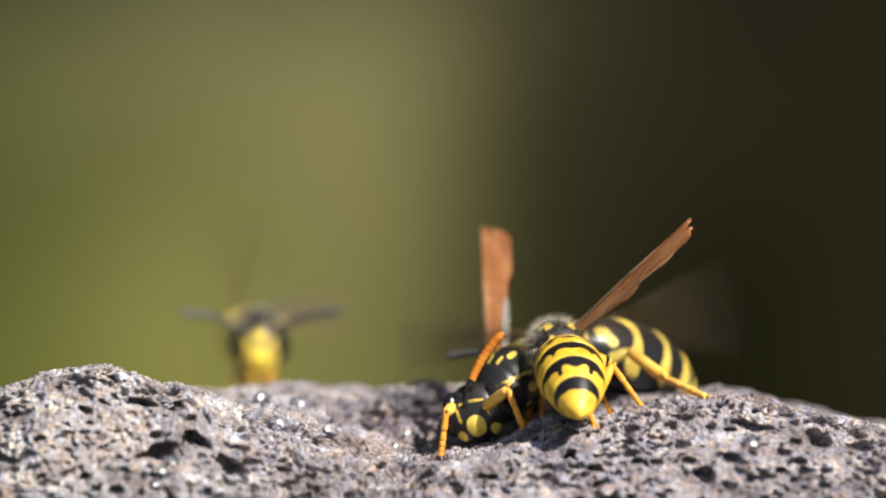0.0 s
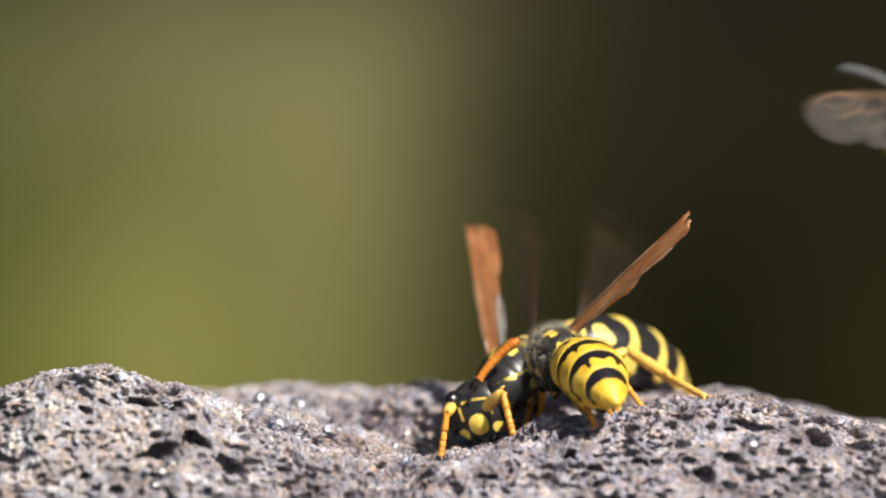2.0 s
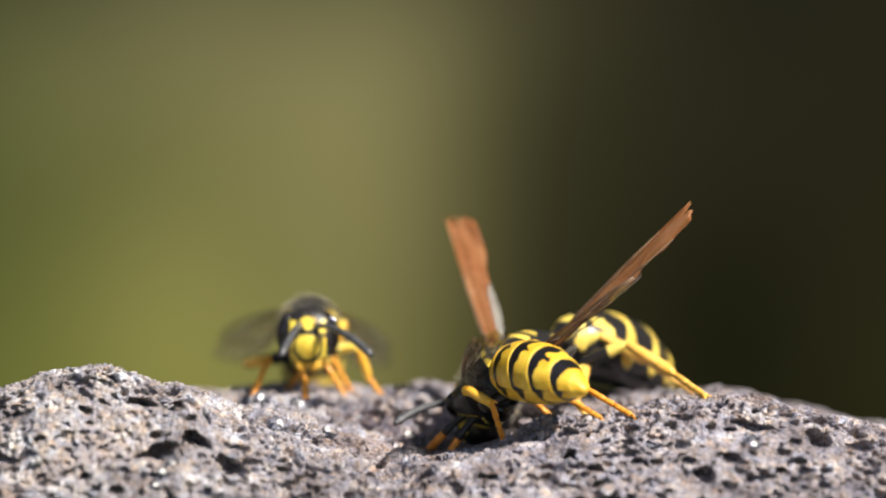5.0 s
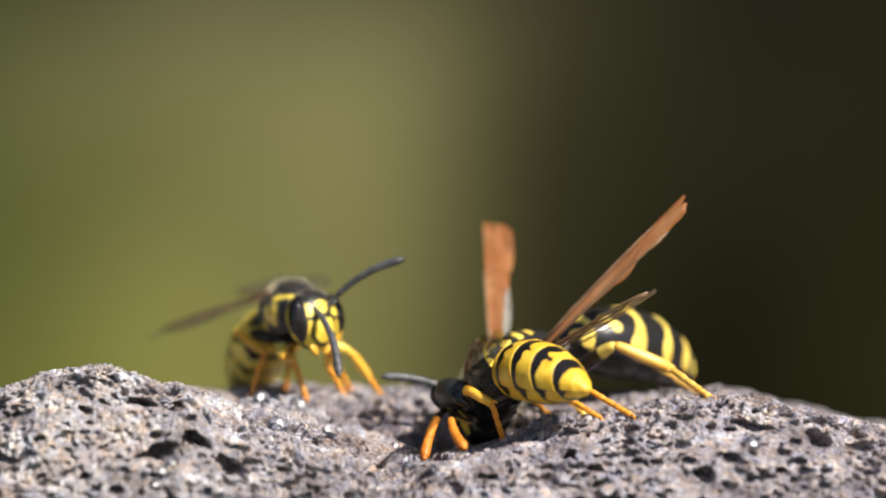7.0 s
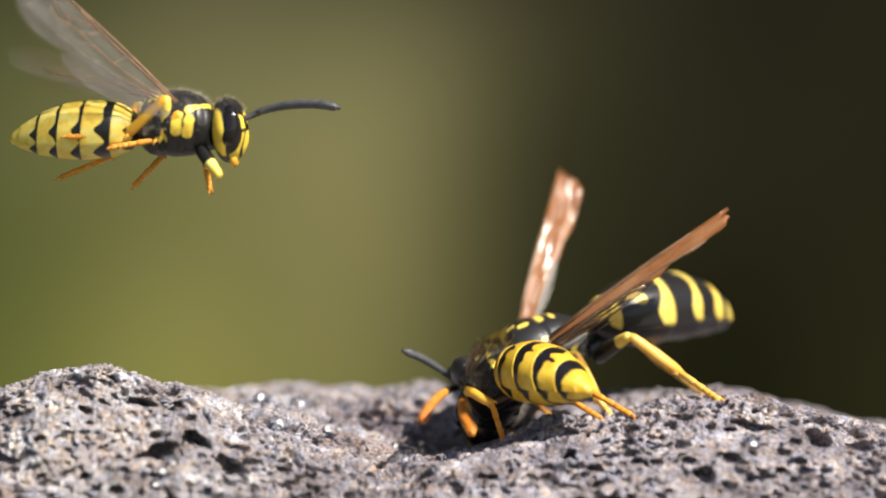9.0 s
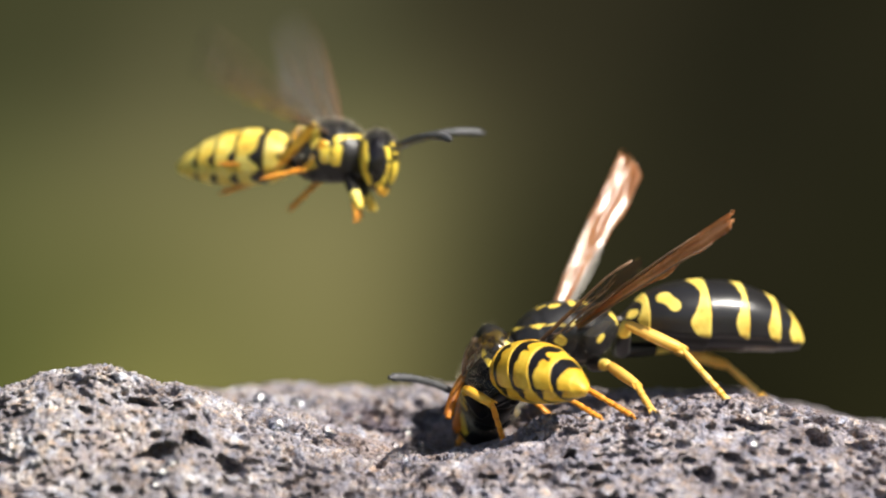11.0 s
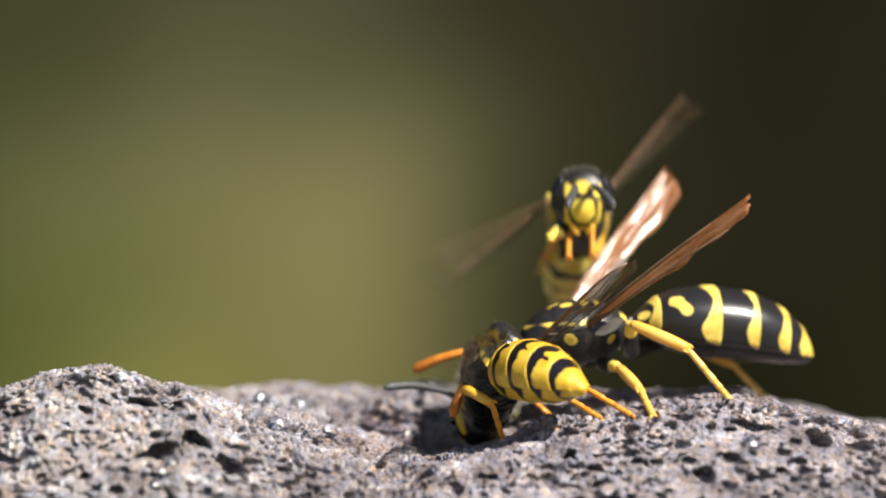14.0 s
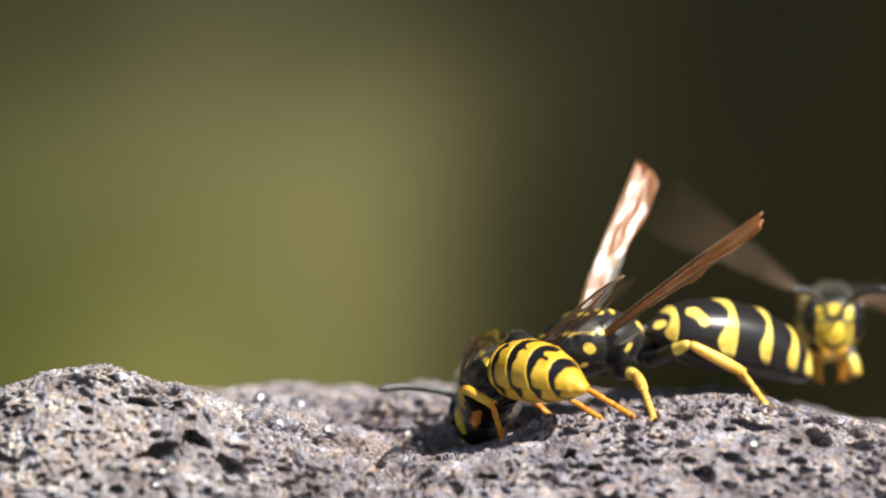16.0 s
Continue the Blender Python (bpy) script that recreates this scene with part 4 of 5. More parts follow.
def motions():
    air = {(0, 1): (1.2, 0.5, -2.9), (0, -1): (1.4, 0.7, -3.0), (1, 1): (-2.3, 0.9, -2.7), (1, -1): (-2.8, 1.6, -0.9), (2, 1): (-5.7, 0.9, -2.0), (2, -1): (-4.8, 1.6, -0.3)}

    loose = {0: (1.6, 0.6, -3.1), 1: (-1.6, 0.9, -4.6), 2: (-5.2, 0.9, -4.0)}

    def hang(i, s, t):
        x, y, z = air[i, s]
        # just after the start the legs still trail straight down
        k = min(max((8.85 - t) / 0.3, 0.0), 1.0) if t > 8.0 else 0.0
        x, y, z = (a + (b - a) * k for a, b in zip((x, y, z), loose[i]))
        return x, s * y, z + 0.15 * math.sin(5 * t + i + s)

    paper_body = [(0, 3.5, 5.0, -6.85, 0, 25, 225), (1, 3.49, 5.0, -6.85, 0, 25, 225), (1.5, 3.49, 5.0, -6.76, 0, 25, 227), (2.5, 3.49, 5.0, -6.62, 0, 25, 229),
        (3.5, 3.67, 5.0, -6.4, 0, 25, 231), (4.2, 3.67, 5.0, -6.4, 0, 25, 231), (6.3, 3.38, 5.0, -6.46, 0, 22, 219), (7, 3.34, 5.0, -6.34, 0, 21.6, 212),
        (7.5, 3.77, 5.0, -6.05, 0, 21.3, 205.5), (8, 3.92, 5.0, -5.88, 0, 21, 201), (8.5, 4.04, 5.0, -5.69, 0, 21.2, 199), (9.2, 4.52, 5.0, -5.41, 0, 20, 197),
        (11.3, 5.86, 5.0, -4.63, 0, 9, 192), (12, 6.14, 5.0, -4.63, 0, 9, 191.3), (14, 6.22, 5.0, -4.63, 0, 8, 192.1), (14.5, 6.28, 5.0, -4.52, 0, 7, 192.4),
        (15, 6.88, 5.0, -4.91, 0, 8, 194.6), (16, 6.99, 5.0, -5.07, 0, 8, 197)]
    drinker_body = [(0, 5.48, 4.00, -5.47, 0, 8, 100), (0.5, 6.01, 4.00, -5.42, 0, 8, 100), (1, 6.18, 4.00, -5.58, 0, 8, 104), (1.5, 5.97, 4.00, -5.95, 0, 8, 110),
        (2, 5.48, 4.00, -5.80, 0, 8, 112), (2.5, 4.93, 4.00, -5.62, 0, 8, 116), (3.05, 4.22, 4.00, -5.65, 0, 8, 120), (3.2, 2.36, 3.20, -7.21, 0, 40.5, 108), 
        (3.5, 2.28, 3.20, -7.19, 0, 40.5, 108.6), (4.2, 2.28, 3.20, -7.19, 0, 40.5, 108.6), (6.3, 2.46, 3.20, -7.23, 0, 40.5, 108.6), (7, 2.46, 3.20, -7.19, 0, 40.5, 108.6), 
        (7.5, 2.36, 3.20, -7.19, 0, 40.5, 108.6), (8, 2.41, 3.20, -7.12, 0, 40.5, 108.6), (9.2, 2.57, 3.20, -7.26, 0, 40.5, 108.6), (11.3, 2.33, 3.20, -7.19, 0, 40.5, 108.6), 
        (16, 2.26, 3.20, -7.16, 0, 40.5, 108.6)]
    visitor_body = [(0, -9.95, 25.46, -7.12, 0, -5, -85), (0.1, -9.66, 24.76, -6.19, -3.5, -5.5, -84.8), (0.2, -8.55, 24.17, -4.32, -7, -6, -84.5), 
        (0.3, -7.57, 23.47, -3.68, -10.5, -6.5, -84.2), (0.4, -5.49, 22.77, -2.06, -14, -7, -84), (0.5, -3.45, 22.07, -1.33, -16, -8, -84), (0.6, 0.67, 21.37, 1.00, -13, -8, -83), 
        (0.7, 4.13, 20.06, 1.68, -10, -8, -82), (0.8, 10.07, 18.67, 3.80, -3.3, -10.7, -88.7), (0.9, 13.83, 17.28, 4.27, 0, -16.7, -104), (1, 20.18, 15.39, 6.37, 0, -26, -128), 
        (1.1, 23.17, 14.60, 7.83, 0, -24, -132), (1.2, 25.74, 13.97, 9.22, 0, -21.7, -130), (1.4, 31.39, 12.80, 9.46, 0, -17, -126), (1.7, 31.01, 11.56, 9.24, 0, -10, -120), 
        (1.9, 27.00, 11.61, 6.55, -6, -14, -116), (2, 25.27, 11.63, 5.35, -9, -16, -114), (2.1, 22.70, 11.64, 3.86, -12, -18, -112), (2.2, 20.75, 12.35, 1.90, -15, -20, -110), 
        (2.3, 19.58, 12.36, 0.46, -17.3, -21.3, -108.3), (2.4, 18.04, 13.06, -0.68, -19.7, -22.7, -106.7), (2.5, 17.79, 13.07, -0.79, -22, -24, -105), 
        (2.6, 17.77, 13.09, -1.01, -19.7, -24, -103.3), (2.7, 19.03, 13.81, -0.73, -17.3, -24, -101.7), (2.8, 21.69, 14.43, 0.74, -15, -24, -100), 
        (2.9, 25.89, 15.24, 2.50, -11.2, -18, -90), (3.2, 38.11, 17.04, 5.13, 0, 0, -60), (4, 44.77, 29.20, 8.36, 0, 0, -58.1), (16, 103.47, 82.78, 21.08, 0, 0, -30)]
    climber_body = [(0, -6.14, 19.91, -13.57, 0, -45, -90), (2.9, -6.13, 19.01, -12.54, 0, -40.5, -91.8), (3.1, -6.15, 18.02, -11.52, 0, -40.2, -91.9), 
        (3.2, -6.12, 17.02, -10.42, 0, -40, -92), (3.5, -6.23, 16.11, -9.80, 0, -35.7, -91.1), (3.7, -6.54, 15.16, -9.11, 0, -32.9, -90.6), 
        (3.9, -6.38, 14.21, -8.30, 0, -30, -90), (4, -6.47, 14.30, -7.49, 0, -23.3, -90.7), (4.2, -6.98, 13.37, -5.72, 0, -10, -92), (6.3, -6.10, 9.34, -4.35, 0, -6, -80), 
        (6.5, -6.80, 9.29, -4.20, 0, -6, -74.9), (7, -7.51, 9.10, -4.00, 0, -6, -62), (7.2, -7.71, 9.01, -3.69, 0, -6, -58), (7.5, -7.33, 8.87, -4.00, 0, -6, -52), 
        (7.7, -8.35, 8.59, -3.55, 0, -7, -40), (8, -9.25, 8.17, -3.05, 0, -10.7, -24.7), (8.1, -9.47, 8.08, -2.65, 0, -17.3, -27.3), (8.2, -9.69, 6.98, -1.05, 0, -22, -25), 
        (8.3, -9.95, 6.99, 0.27, 0, -19.3, -25), (8.4, -10.44, 6.99, 1.52, 0, -16.7, -25), (8.5, -11.04, 6.00, 2.25, 0, -14, -25), (8.6, -12.03, 4.81, 3.94, 0, -11.3, -20), 
        (8.8, -12.28, 2.41, 5.78, 0, -6, -10), (9, -12.63, 1.21, 5.84, 0, -4, -5), (9.2, -12.13, 1.33, 5.01, 0, -2, -8), (10.2, -9.54, 5.52, 5.36, 0, -2, -12.8), 
        (11.3, -3.06, 10.63, 2.95, 0, -2, -18), (11.4, -0.62, 12.00, 1.36, 0, 0, -20), (11.5, 0.98, 12.08, 0.10, 0, 2, -22), (11.6, 4.37, 12.36, -0.44, 0, 1.3, -29.7), 
        (11.7, 7.08, 12.62, -1.00, 0, 0.7, -37.3), (11.8, 10.69, 12.86, -1.57, 0, 0, -45), (11.9, 13.89, 13.30, -1.64, 0, -3, -62.5), (12, 17.08, 14.14, -1.24, 0, -6, -80), 
        (12.1, 19.20, 14.77, -0.71, 0, -7, -87.5), (12.2, 20.74, 14.77, -0.24, 0, -8, -95), (12.3, 21.34, 14.76, 0.13, 0, -8.7, -96), (12.4, 21.24, 14.76, 0.62, 0, -9.3, -97), 
        (12.5, 20.42, 14.75, 0.82, 0, -10, -98), (12.6, 18.35, 14.77, 1.61, 0, -8.3, -94.7), (12.7, 16.15, 14.77, 1.90, 0, -6.7, -91.3), (12.8, 12.85, 14.17, 1.99, 0, -5, -88), 
        (12.9, 9.97, 13.54, 2.25, 0, -6.5, -80), (13, 7.47, 12.76, 2.47, 0, -8, -72), (13.1, 5.53, 12.18, 2.23, 0, -7.3, -73.3), (13.2, 4.59, 11.59, 1.82, 0, -6.7, -74.7), 
        (13.3, 4.22, 11.60, 1.12, 0, -6, -76), (13.4, 3.88, 11.62, 0.53, 0, -7.3, -78), (13.5, 4.58, 11.64, -0.37, 0, -8.7, -80), (13.6, 4.87, 11.05, -0.46, 0, -10, -82), 
        (13.7, 5.64, 11.04, -0.45, 0, -16.5, -83.5), (13.8, 6.33, 10.39, -0.21, 0, -23, -85), (13.9, 6.84, 10.31, 0.14, 0, -29.5, -86.5), (14, 6.76, 9.51, 0.79, 0, -36, -88), 
        (14.1, 5.55, 9.50, 1.84, 0, -34, -78), (14.2, 3.42, 8.82, 3.48, 0, -32, -68), (14.3, 0.97, 8.83, 4.35, 0, -24, -62.7), (14.4, -1.66, 8.18, 5.04, 0, -16, -57.3), 
        (14.5, -3.09, 8.07, 5.73, 0, -8, -52), (14.6, -4.36, 7.93, 5.87, 0, -6, -46.7), (14.8, -4.51, 8.19, 5.59, 0, -2, -36), (15, -1.43, 8.83, 4.16, 0, -0.7, -37.3), 
        (15.1, -0.01, 9.55, 2.91, 0, 0, -38), (15.2, 1.72, 10.21, 1.09, 0, -1, -40), (15.3, 3.52, 10.88, -0.52, 0, -2, -42), (15.4, 5.81, 11.91, -2.10, 0, -3.5, -58), 
        (15.5, 8.81, 12.78, -3.16, 0, -5, -74), (15.6, 11.83, 13.51, -3.71, 0, -5, -77), (15.8, 16.37, 13.56, -4.64, 0, -6.7, -84), (16, 19.68, 13.57, -4.66, 0, -10, -92)]
    paper_abdomen = [(0, 0, -36.0, -10.0), (2.5, 0, -36.6, -12.0), (4.2, 0, -38.5, -4.0), (6.5, 0, -30.5, 6.0), (7, 0, -28.5, 12.4), (7.5, 0, -26.0, 23.0), (8, 0, -21.5, 29.0), (8.5, 0, -14.2, 30.5), (9, 0, -12.5, 24.0),
        (11.5, 0, -8.0, -3.0), (12, 0, -12.6, 3.0), (13, 0, -9.5, 2.2), (14.5, 0, -12.3, -2.0), (15, 0, -18.0, -1.7), (15.5, 0, -17.5, 3.4), (16, 0, -15.5, 4.2)]
    drinker_abdomen = [(0, 0, -14, -4), (0.5, 0, -14, -4), (1, 0, -7, -5), (1.5, 0, -12, -3), (2, 0, -5, -3), (2.5, 0, -1, -1), (3.05, 0, -1, -1), (3.2, -14.9, -25.2, 22.8), (16, -14.9, -25.2, 22.8)]
    paper_wings = {
        1: [
            (0, -0.53, 0.67, 0.51, 0.8, 0.22, 0.55, 1, 0, 0), (1.5, -0.55, 0.65, 0.52, 0.79, 0.21, 0.58, 1, 0, 0), (2.5, -0.48, 0.68, 0.55, 0.83, 0.14, 0.55, 1, 0, 0), (3.5, -0.48, 0.68, 0.56, 0.82, 0.12, 0.56, 1, 0, 0),
            (4.2, -0.43, 0.69, 0.58, 0.85, 0.09, 0.52, 1, 0, 0), (6.3, -0.77, 0.44, 0.46, 0.63, 0.48, 0.61, 1, 0, 0), (7, -0.81, 0.35, 0.46, 0.58, 0.57, 0.58, 1, 0, 0), (7.5, -0.86, 0.31, 0.4, 0.5, 0.66, 0.55, 1, 0, 0),
            (8, -0.89, 0.27, 0.36, 0.44, 0.72, 0.55, 1, 0, 0), (8.5, -0.89, 0.24, 0.38, 0.43, 0.72, 0.54, 1, 0, 0), (9, -0.92, 0.25, 0.29, 0.38, 0.75, 0.55, 1, 0, 0), (9.2, -0.93, 0.25, 0.26, 0.36, 0.76, 0.54, 1, 0, 0),
            (11.3, -0.6, 0.64, 0.48, 0.79, 0.57, 0.24, 1, 0, 0), (11.5, -0.68, 0.54, 0.5, 0.71, 0.64, 0.29, 1, 0, 0), (12, -0.7, 0.51, 0.5, 0.69, 0.67, 0.29, 1, 0, 0), (12.5, -0.65, 0.57, 0.51, 0.74, 0.62, 0.25, 1, 0, 0),
            (13, -0.61, 0.6, 0.52, 0.77, 0.6, 0.23, 1, 0, 0), (13.6, -0.68, 0.52, 0.51, 0.71, 0.65, 0.28, 1, 0, 0), (14, -0.69, 0.51, 0.52, 0.7, 0.66, 0.29, 1, 0, 0), (14.5, -0.75, 0.44, 0.5, 0.63, 0.7, 0.34, 1, 0, 0),
            (15, -0.69, 0.55, 0.48, 0.71, 0.62, 0.32, 1, 0, 0), (15.3, -0.66, 0.57, 0.49, 0.74, 0.61, 0.3, 1, 0, 0), (16, -0.59, 0.63, 0.51, 0.8, 0.54, 0.27, 1, 0, 0)],
        -1: [
            (0, -0.74, -0.58, 0.34, 0.04, -0.54, -0.84, 1, 0, 0), (1.5, -0.73, -0.6, 0.33, -0.01, -0.47, -0.88, 1, 0, 0), (2.5, -0.7, -0.62, 0.36, -0.09, -0.43, -0.9, 1, 0, 0), (3.5, -0.65, -0.64, 0.4, -0.17, -0.39, -0.9, 1, 0, 0),
            (4.2, -0.63, -0.67, 0.39, -0.19, -0.35, -0.91, 1, 0, 0), (6.3, -0.61, -0.67, 0.43, -0.02, -0.53, -0.85, 1, 0, 0), (7, -0.59, -0.7, 0.4, 0.13, -0.57, -0.81, 1, 0, 0), (7.5, -0.53, -0.64, 0.55, 0.14, -0.71, -0.69, 1, 0, 0),
            (8, -0.54, -0.59, 0.6, 0.17, -0.78, -0.6, 1, 0, 0), (8.5, -0.47, -0.66, 0.58, 0.2, -0.72, -0.66, 1, 0, 0), (9, -0.64, -0.5, 0.59, 0.24, -0.85, -0.47, 1, 0, 0), (9.2, -0.68, -0.42, 0.6, 0.22, -0.9, -0.38, 1, 0, 0),
            (11.3, -0.59, -0.4, 0.7, 0.14, -0.9, -0.4, 1, 0, 0), (11.5, -0.69, -0.4, 0.6, 0.16, -0.9, -0.41, 1, 0, 0), (12, -0.69, -0.4, 0.6, 0.16, -0.9, -0.41, 1, 0, 0), (12.5, -0.7, -0.38, 0.61, 0.14, -0.91, -0.4, 1, 0, 0),
            (13, -0.68, -0.37, 0.63, 0.13, -0.91, -0.4, 1, 0, 0), (13.6, -0.71, -0.37, 0.6, 0.12, -0.91, -0.41, 1, 0, 0), (14, -0.72, -0.36, 0.6, 0.11, -0.91, -0.41, 1, 0, 0), (14.5, -0.7, -0.36, 0.62, 0.1, -0.91, -0.4, 1, 0, 0),
            (15, -0.66, -0.4, 0.63, 0.12, -0.89, -0.44, 1, 0, 0), (15.3, -0.64, -0.34, 0.69, 0.06, -0.92, -0.39, 1, 0, 0), (16, -0.58, -0.41, 0.71, 0.09, -0.89, -0.45, 1, 0, 0)],
    }
    drinker_wings = {
        1: [
            (0, 0.85, 0.52, -0.07, 0, 0, 0, 0.5, 1, 40), (0.5, 0.68, 0.73, -0.11, 0, 0, 0, 1, 1, 40), (1, 0.74, 0.66, -0.03, 0, 0, 0, 0.3, 1, 40), (1.5, 0.84, 0.53, -0.12, 0, 0, 0, 0.2, 1, 40),
            (2, 0.67, -0.26, 0.7, 0, 0, 0, 0.4, -1, 40), (2.5, 0.95, 0.23, -0.19, 0, 0, 0, 0.2, 1, 40), (3, 0.99, -0.08, 0.12, 0, 0, 0, 0.2, 1, 25), (3.17, -0.88, 0.28, -0.38, 0.25, -0.40, -0.88, 1, 0, 0),
            (16, -0.88, 0.28, -0.38, 0.25, -0.40, -0.88, 1, 0, 0)],
        -1: [
            (0, 0.33, -0.94, 0.12, 0, 0, 0, 0.3, 1, 40), (0.5, 0.22, -0.97, 0.06, 0.98, 0.23, 0.07, 1, 1, 40), (1, 0.26, -0.95, 0.18, 0, 0, 0, 0.3, 1, 40), (1.5, 0.1, -0.97, 0.21, 0.99, 0.08, -0.09, 0.6, 1, 40),
            (2, 0.55, -0.49, 0.67, 0, 0, 0, 0.3, -1, 40), (2.5, 0.21, -0.98, -0.05, 0.97, 0.2, 0.18, 0.9, 1, 40), (3, 0.23, -0.89, 0.39, 0, 0, 0, 0.2, 1, 25), (3.17, -0.96, -0.27, -0.08, -0.19, 0.40, 0.89, 1, 0, 0),
            (4.2, -0.94, -0.34, -0.01, -0.16, 0.41, 0.89, 1, 0, 0), (6.3, -0.86, -0.50, -0.09, -0.24, 0.25, 0.94, 1, 0, 0), (7, -0.87, -0.47, -0.10, -0.24, 0.25, 0.93, 1, 0, 0), (7.5, -0.91, -0.41, -0.02, -0.18, 0.36, 0.91, 1, 0, 0),
            (8, -0.89, -0.44, -0.09, -0.23, 0.28, 0.93, 1, 0, 0), (9.2, -0.89, -0.45, -0.05, -0.21, 0.31, 0.92, 1, 0, 0), (11.3, -0.89, -0.44, 0.11, 0.04, 0.18, 0.98, 1, 0, 0), (12.5, -0.89, -0.44, 0.12, 0.04, 0.19, 0.98, 1, 0, 0),
            (14.5, -0.92, -0.39, 0.04, -0.02, 0.15, 0.99, 1, 0, 0), (16, -0.93, -0.36, -0.03, -0.07, 0.11, 0.99, 1, 0, 0)],
    }
    visitor_wings = {
        1: [
            (0, -0.85, 0.53, 0.00, 0, 0, 0, 0.2, 1, 40), (0.5, -0.80, 0.47, -0.38, 0, 0, 0, 0.6, 1, 40), (1, -0.93, 0.02, 0.37, 0, 0, 0, 0.1, 1, 40), (2.5, -0.91, 0.16, 0.38, 0, 0, 0, 0.2, 1, 40),
            (3, -0.91, 0.42, 0.01, 0, 0, 0, 0.2, 1, 40)],
        -1: [
            (0, 0.84, -0.02, 0.54, 0, 0, 0, 0.2, 1, 40), (0.5, 0.76, -0.54, 0.37, 0, 0, 0, 0.7, -1, 40), (1, 0.88, 0.22, -0.42, 0, 0, 0, 0.1, 1, 40), (2, 0.88, -0.36, -0.30, 0.46, 0.78, 0.42, 0.9, 1, 40),
            (2.5, 0.86, -0.48, -0.16, 0, 0, 0, 0.25, -1, 40), (3, 0.16, -0.93, -0.33, 0, 0, 0, 0.2, 1, 40)],
    }
    climber_wings = {
        1: [
            (0, -0.59, 0.06, 0.81, 0, 0.3, 1, 1, 0, 0), (4.2, -0.94, 0.07, -0.34, 0, 0.3, 1, 1, 0, 0), (6.3, -0.98, 0.10, -0.10, 0.2, -0.1, 1, 1, 0, 0), (6.5, -0.98, 0.08, -0.08, 0.25, -0.15, 1, 1, 0, 0), (7, -1.00, -0.04, 0.01, 0.45, -0.3, 1, 1, 0, 0),
            (7.5, -0.98, 0.09, 0.20, 0.32, -0.22, 1, 1, 0, 0), (7.75, -0.88, 0.44, 0.17, 0.32, -0.22, 1, 1, 0, 0), (8, -0.82, 0.55, 0.16, 0, 0, 0, 0.2, 1, 40), (8.5, 0.09, 0.89, 0.45, 0, 0, 0, 0.6, -1, 40),
            (9, -0.89, 0.40, 0.24, 0, 0, 0, 0.1, 1, 40), (11.5, -0.31, 0.85, 0.43, 0, 0, 0, 0.2, 1, 40), (12, -0.64, 0.76, -0.08, 0, 0, 0, 0.5, 1, 40), (12.5, -0.92, 0.17, 0.36, 0, 0, 0, 0.2, 1, 40),
            (13, -0.63, 0.59, -0.51, 0, 0, 0, 0.2, 1, 40), (13.5, -0.57, 0.80, 0.19, 0, 0, 0, 0.2, 1, 40), (14, -0.22, 0.53, 0.82, 0, 0, 0, 0.6, -1, 40), (14.5, 0.32, 0.54, -0.78, 0, 0, 0, 0.3, 1, 40),
            (15, 0.59, 0.45, -0.67, 0, 0, 0, 0.2, 1, 40), (15.5, -0.25, 0.97, 0.05, 0, 0, 0, 0.1, 1, 40), (16, -0.77, 0.64, -0.05, 0, 0, 0, 0.2, 1, 40)],
        -1: [
            (0, -0.57, -0.22, 0.79, 0, 0.3, 1, 1, 0, 0), (4.2, -0.93, -0.13, -0.34, 0, 0.3, 1, 1, 0, 0), (6.3, -0.89, -0.43, -0.15, 0.35, -0.45, 0.85, 1, 0, 0), (6.5, -0.89, -0.43, -0.15, 0.35, -0.45, 0.85, 1, 0, 0), (7, -0.97, -0.19, -0.16, 0.45, -0.3, 1, 1, 0, 0),
            (7.5, -0.97, -0.24, 0.09, 0.32, -0.22, 1, 1, 0, 0), (7.75, -0.99, 0.11, 0.13, 0.32, -0.22, 1, 1, 0, 0), (8, -0.21, -0.98, -0.03, 0, 0, 0, 0.3, 1, 40), (8.5, -0.83, 0.48, 0.29, 0, 0, 0, 0.3, 1, 40),
            (9, -0.67, -0.12, 0.74, 0.55, -0.75, 0.37, 0.85, -1, 40), (9.5, -0.26, -0.74, 0.62, 0, 0, 0, 0.3, 1, 40), (11.5, -0.36, -0.85, 0.38, 0, 0, 0, 0.4, 1, 40), (12, 0.89, -0.35, -0.29, 0, 0, 0, 0.2, 1, 40),
            (12.5, 0.64, -0.51, -0.58, 0, 0, 0, 0.35, 1, 40), (13, 0.65, -0.67, 0.34, 0, 0, 0, 0.25, -1, 40), (13.5, 0.58, -0.81, 0.08, 0, 0, 0, 0.5, 1, 40), (14, 0.35, -0.63, -0.69, 0, 0, 0, 0.5, 1, 40),
            (14.5, 0.40, -0.70, 0.60, 0, 0, 0, 0.3, -1, 40), (15, -0.34, -0.74, 0.58, 0.94, -0.29, 0.18, 0.7, -1, 40), (15.5, 0.86, -0.44, 0.23, 0, 0, 0, 0.1, 1, 40), (16, 0.30, -0.83, 0.47, 0, 0, 0, 0.3, 1, 40)],
    }
    paper_head = [(0, 0, -26, 40), (2.4, 0, -20, 36), (3.0, 0, 5, 22), (3.3, 0, 36, 0), (9, 0, 34, 0), (11.3, 0, 30, 0), (16, 0, 30, 0)]
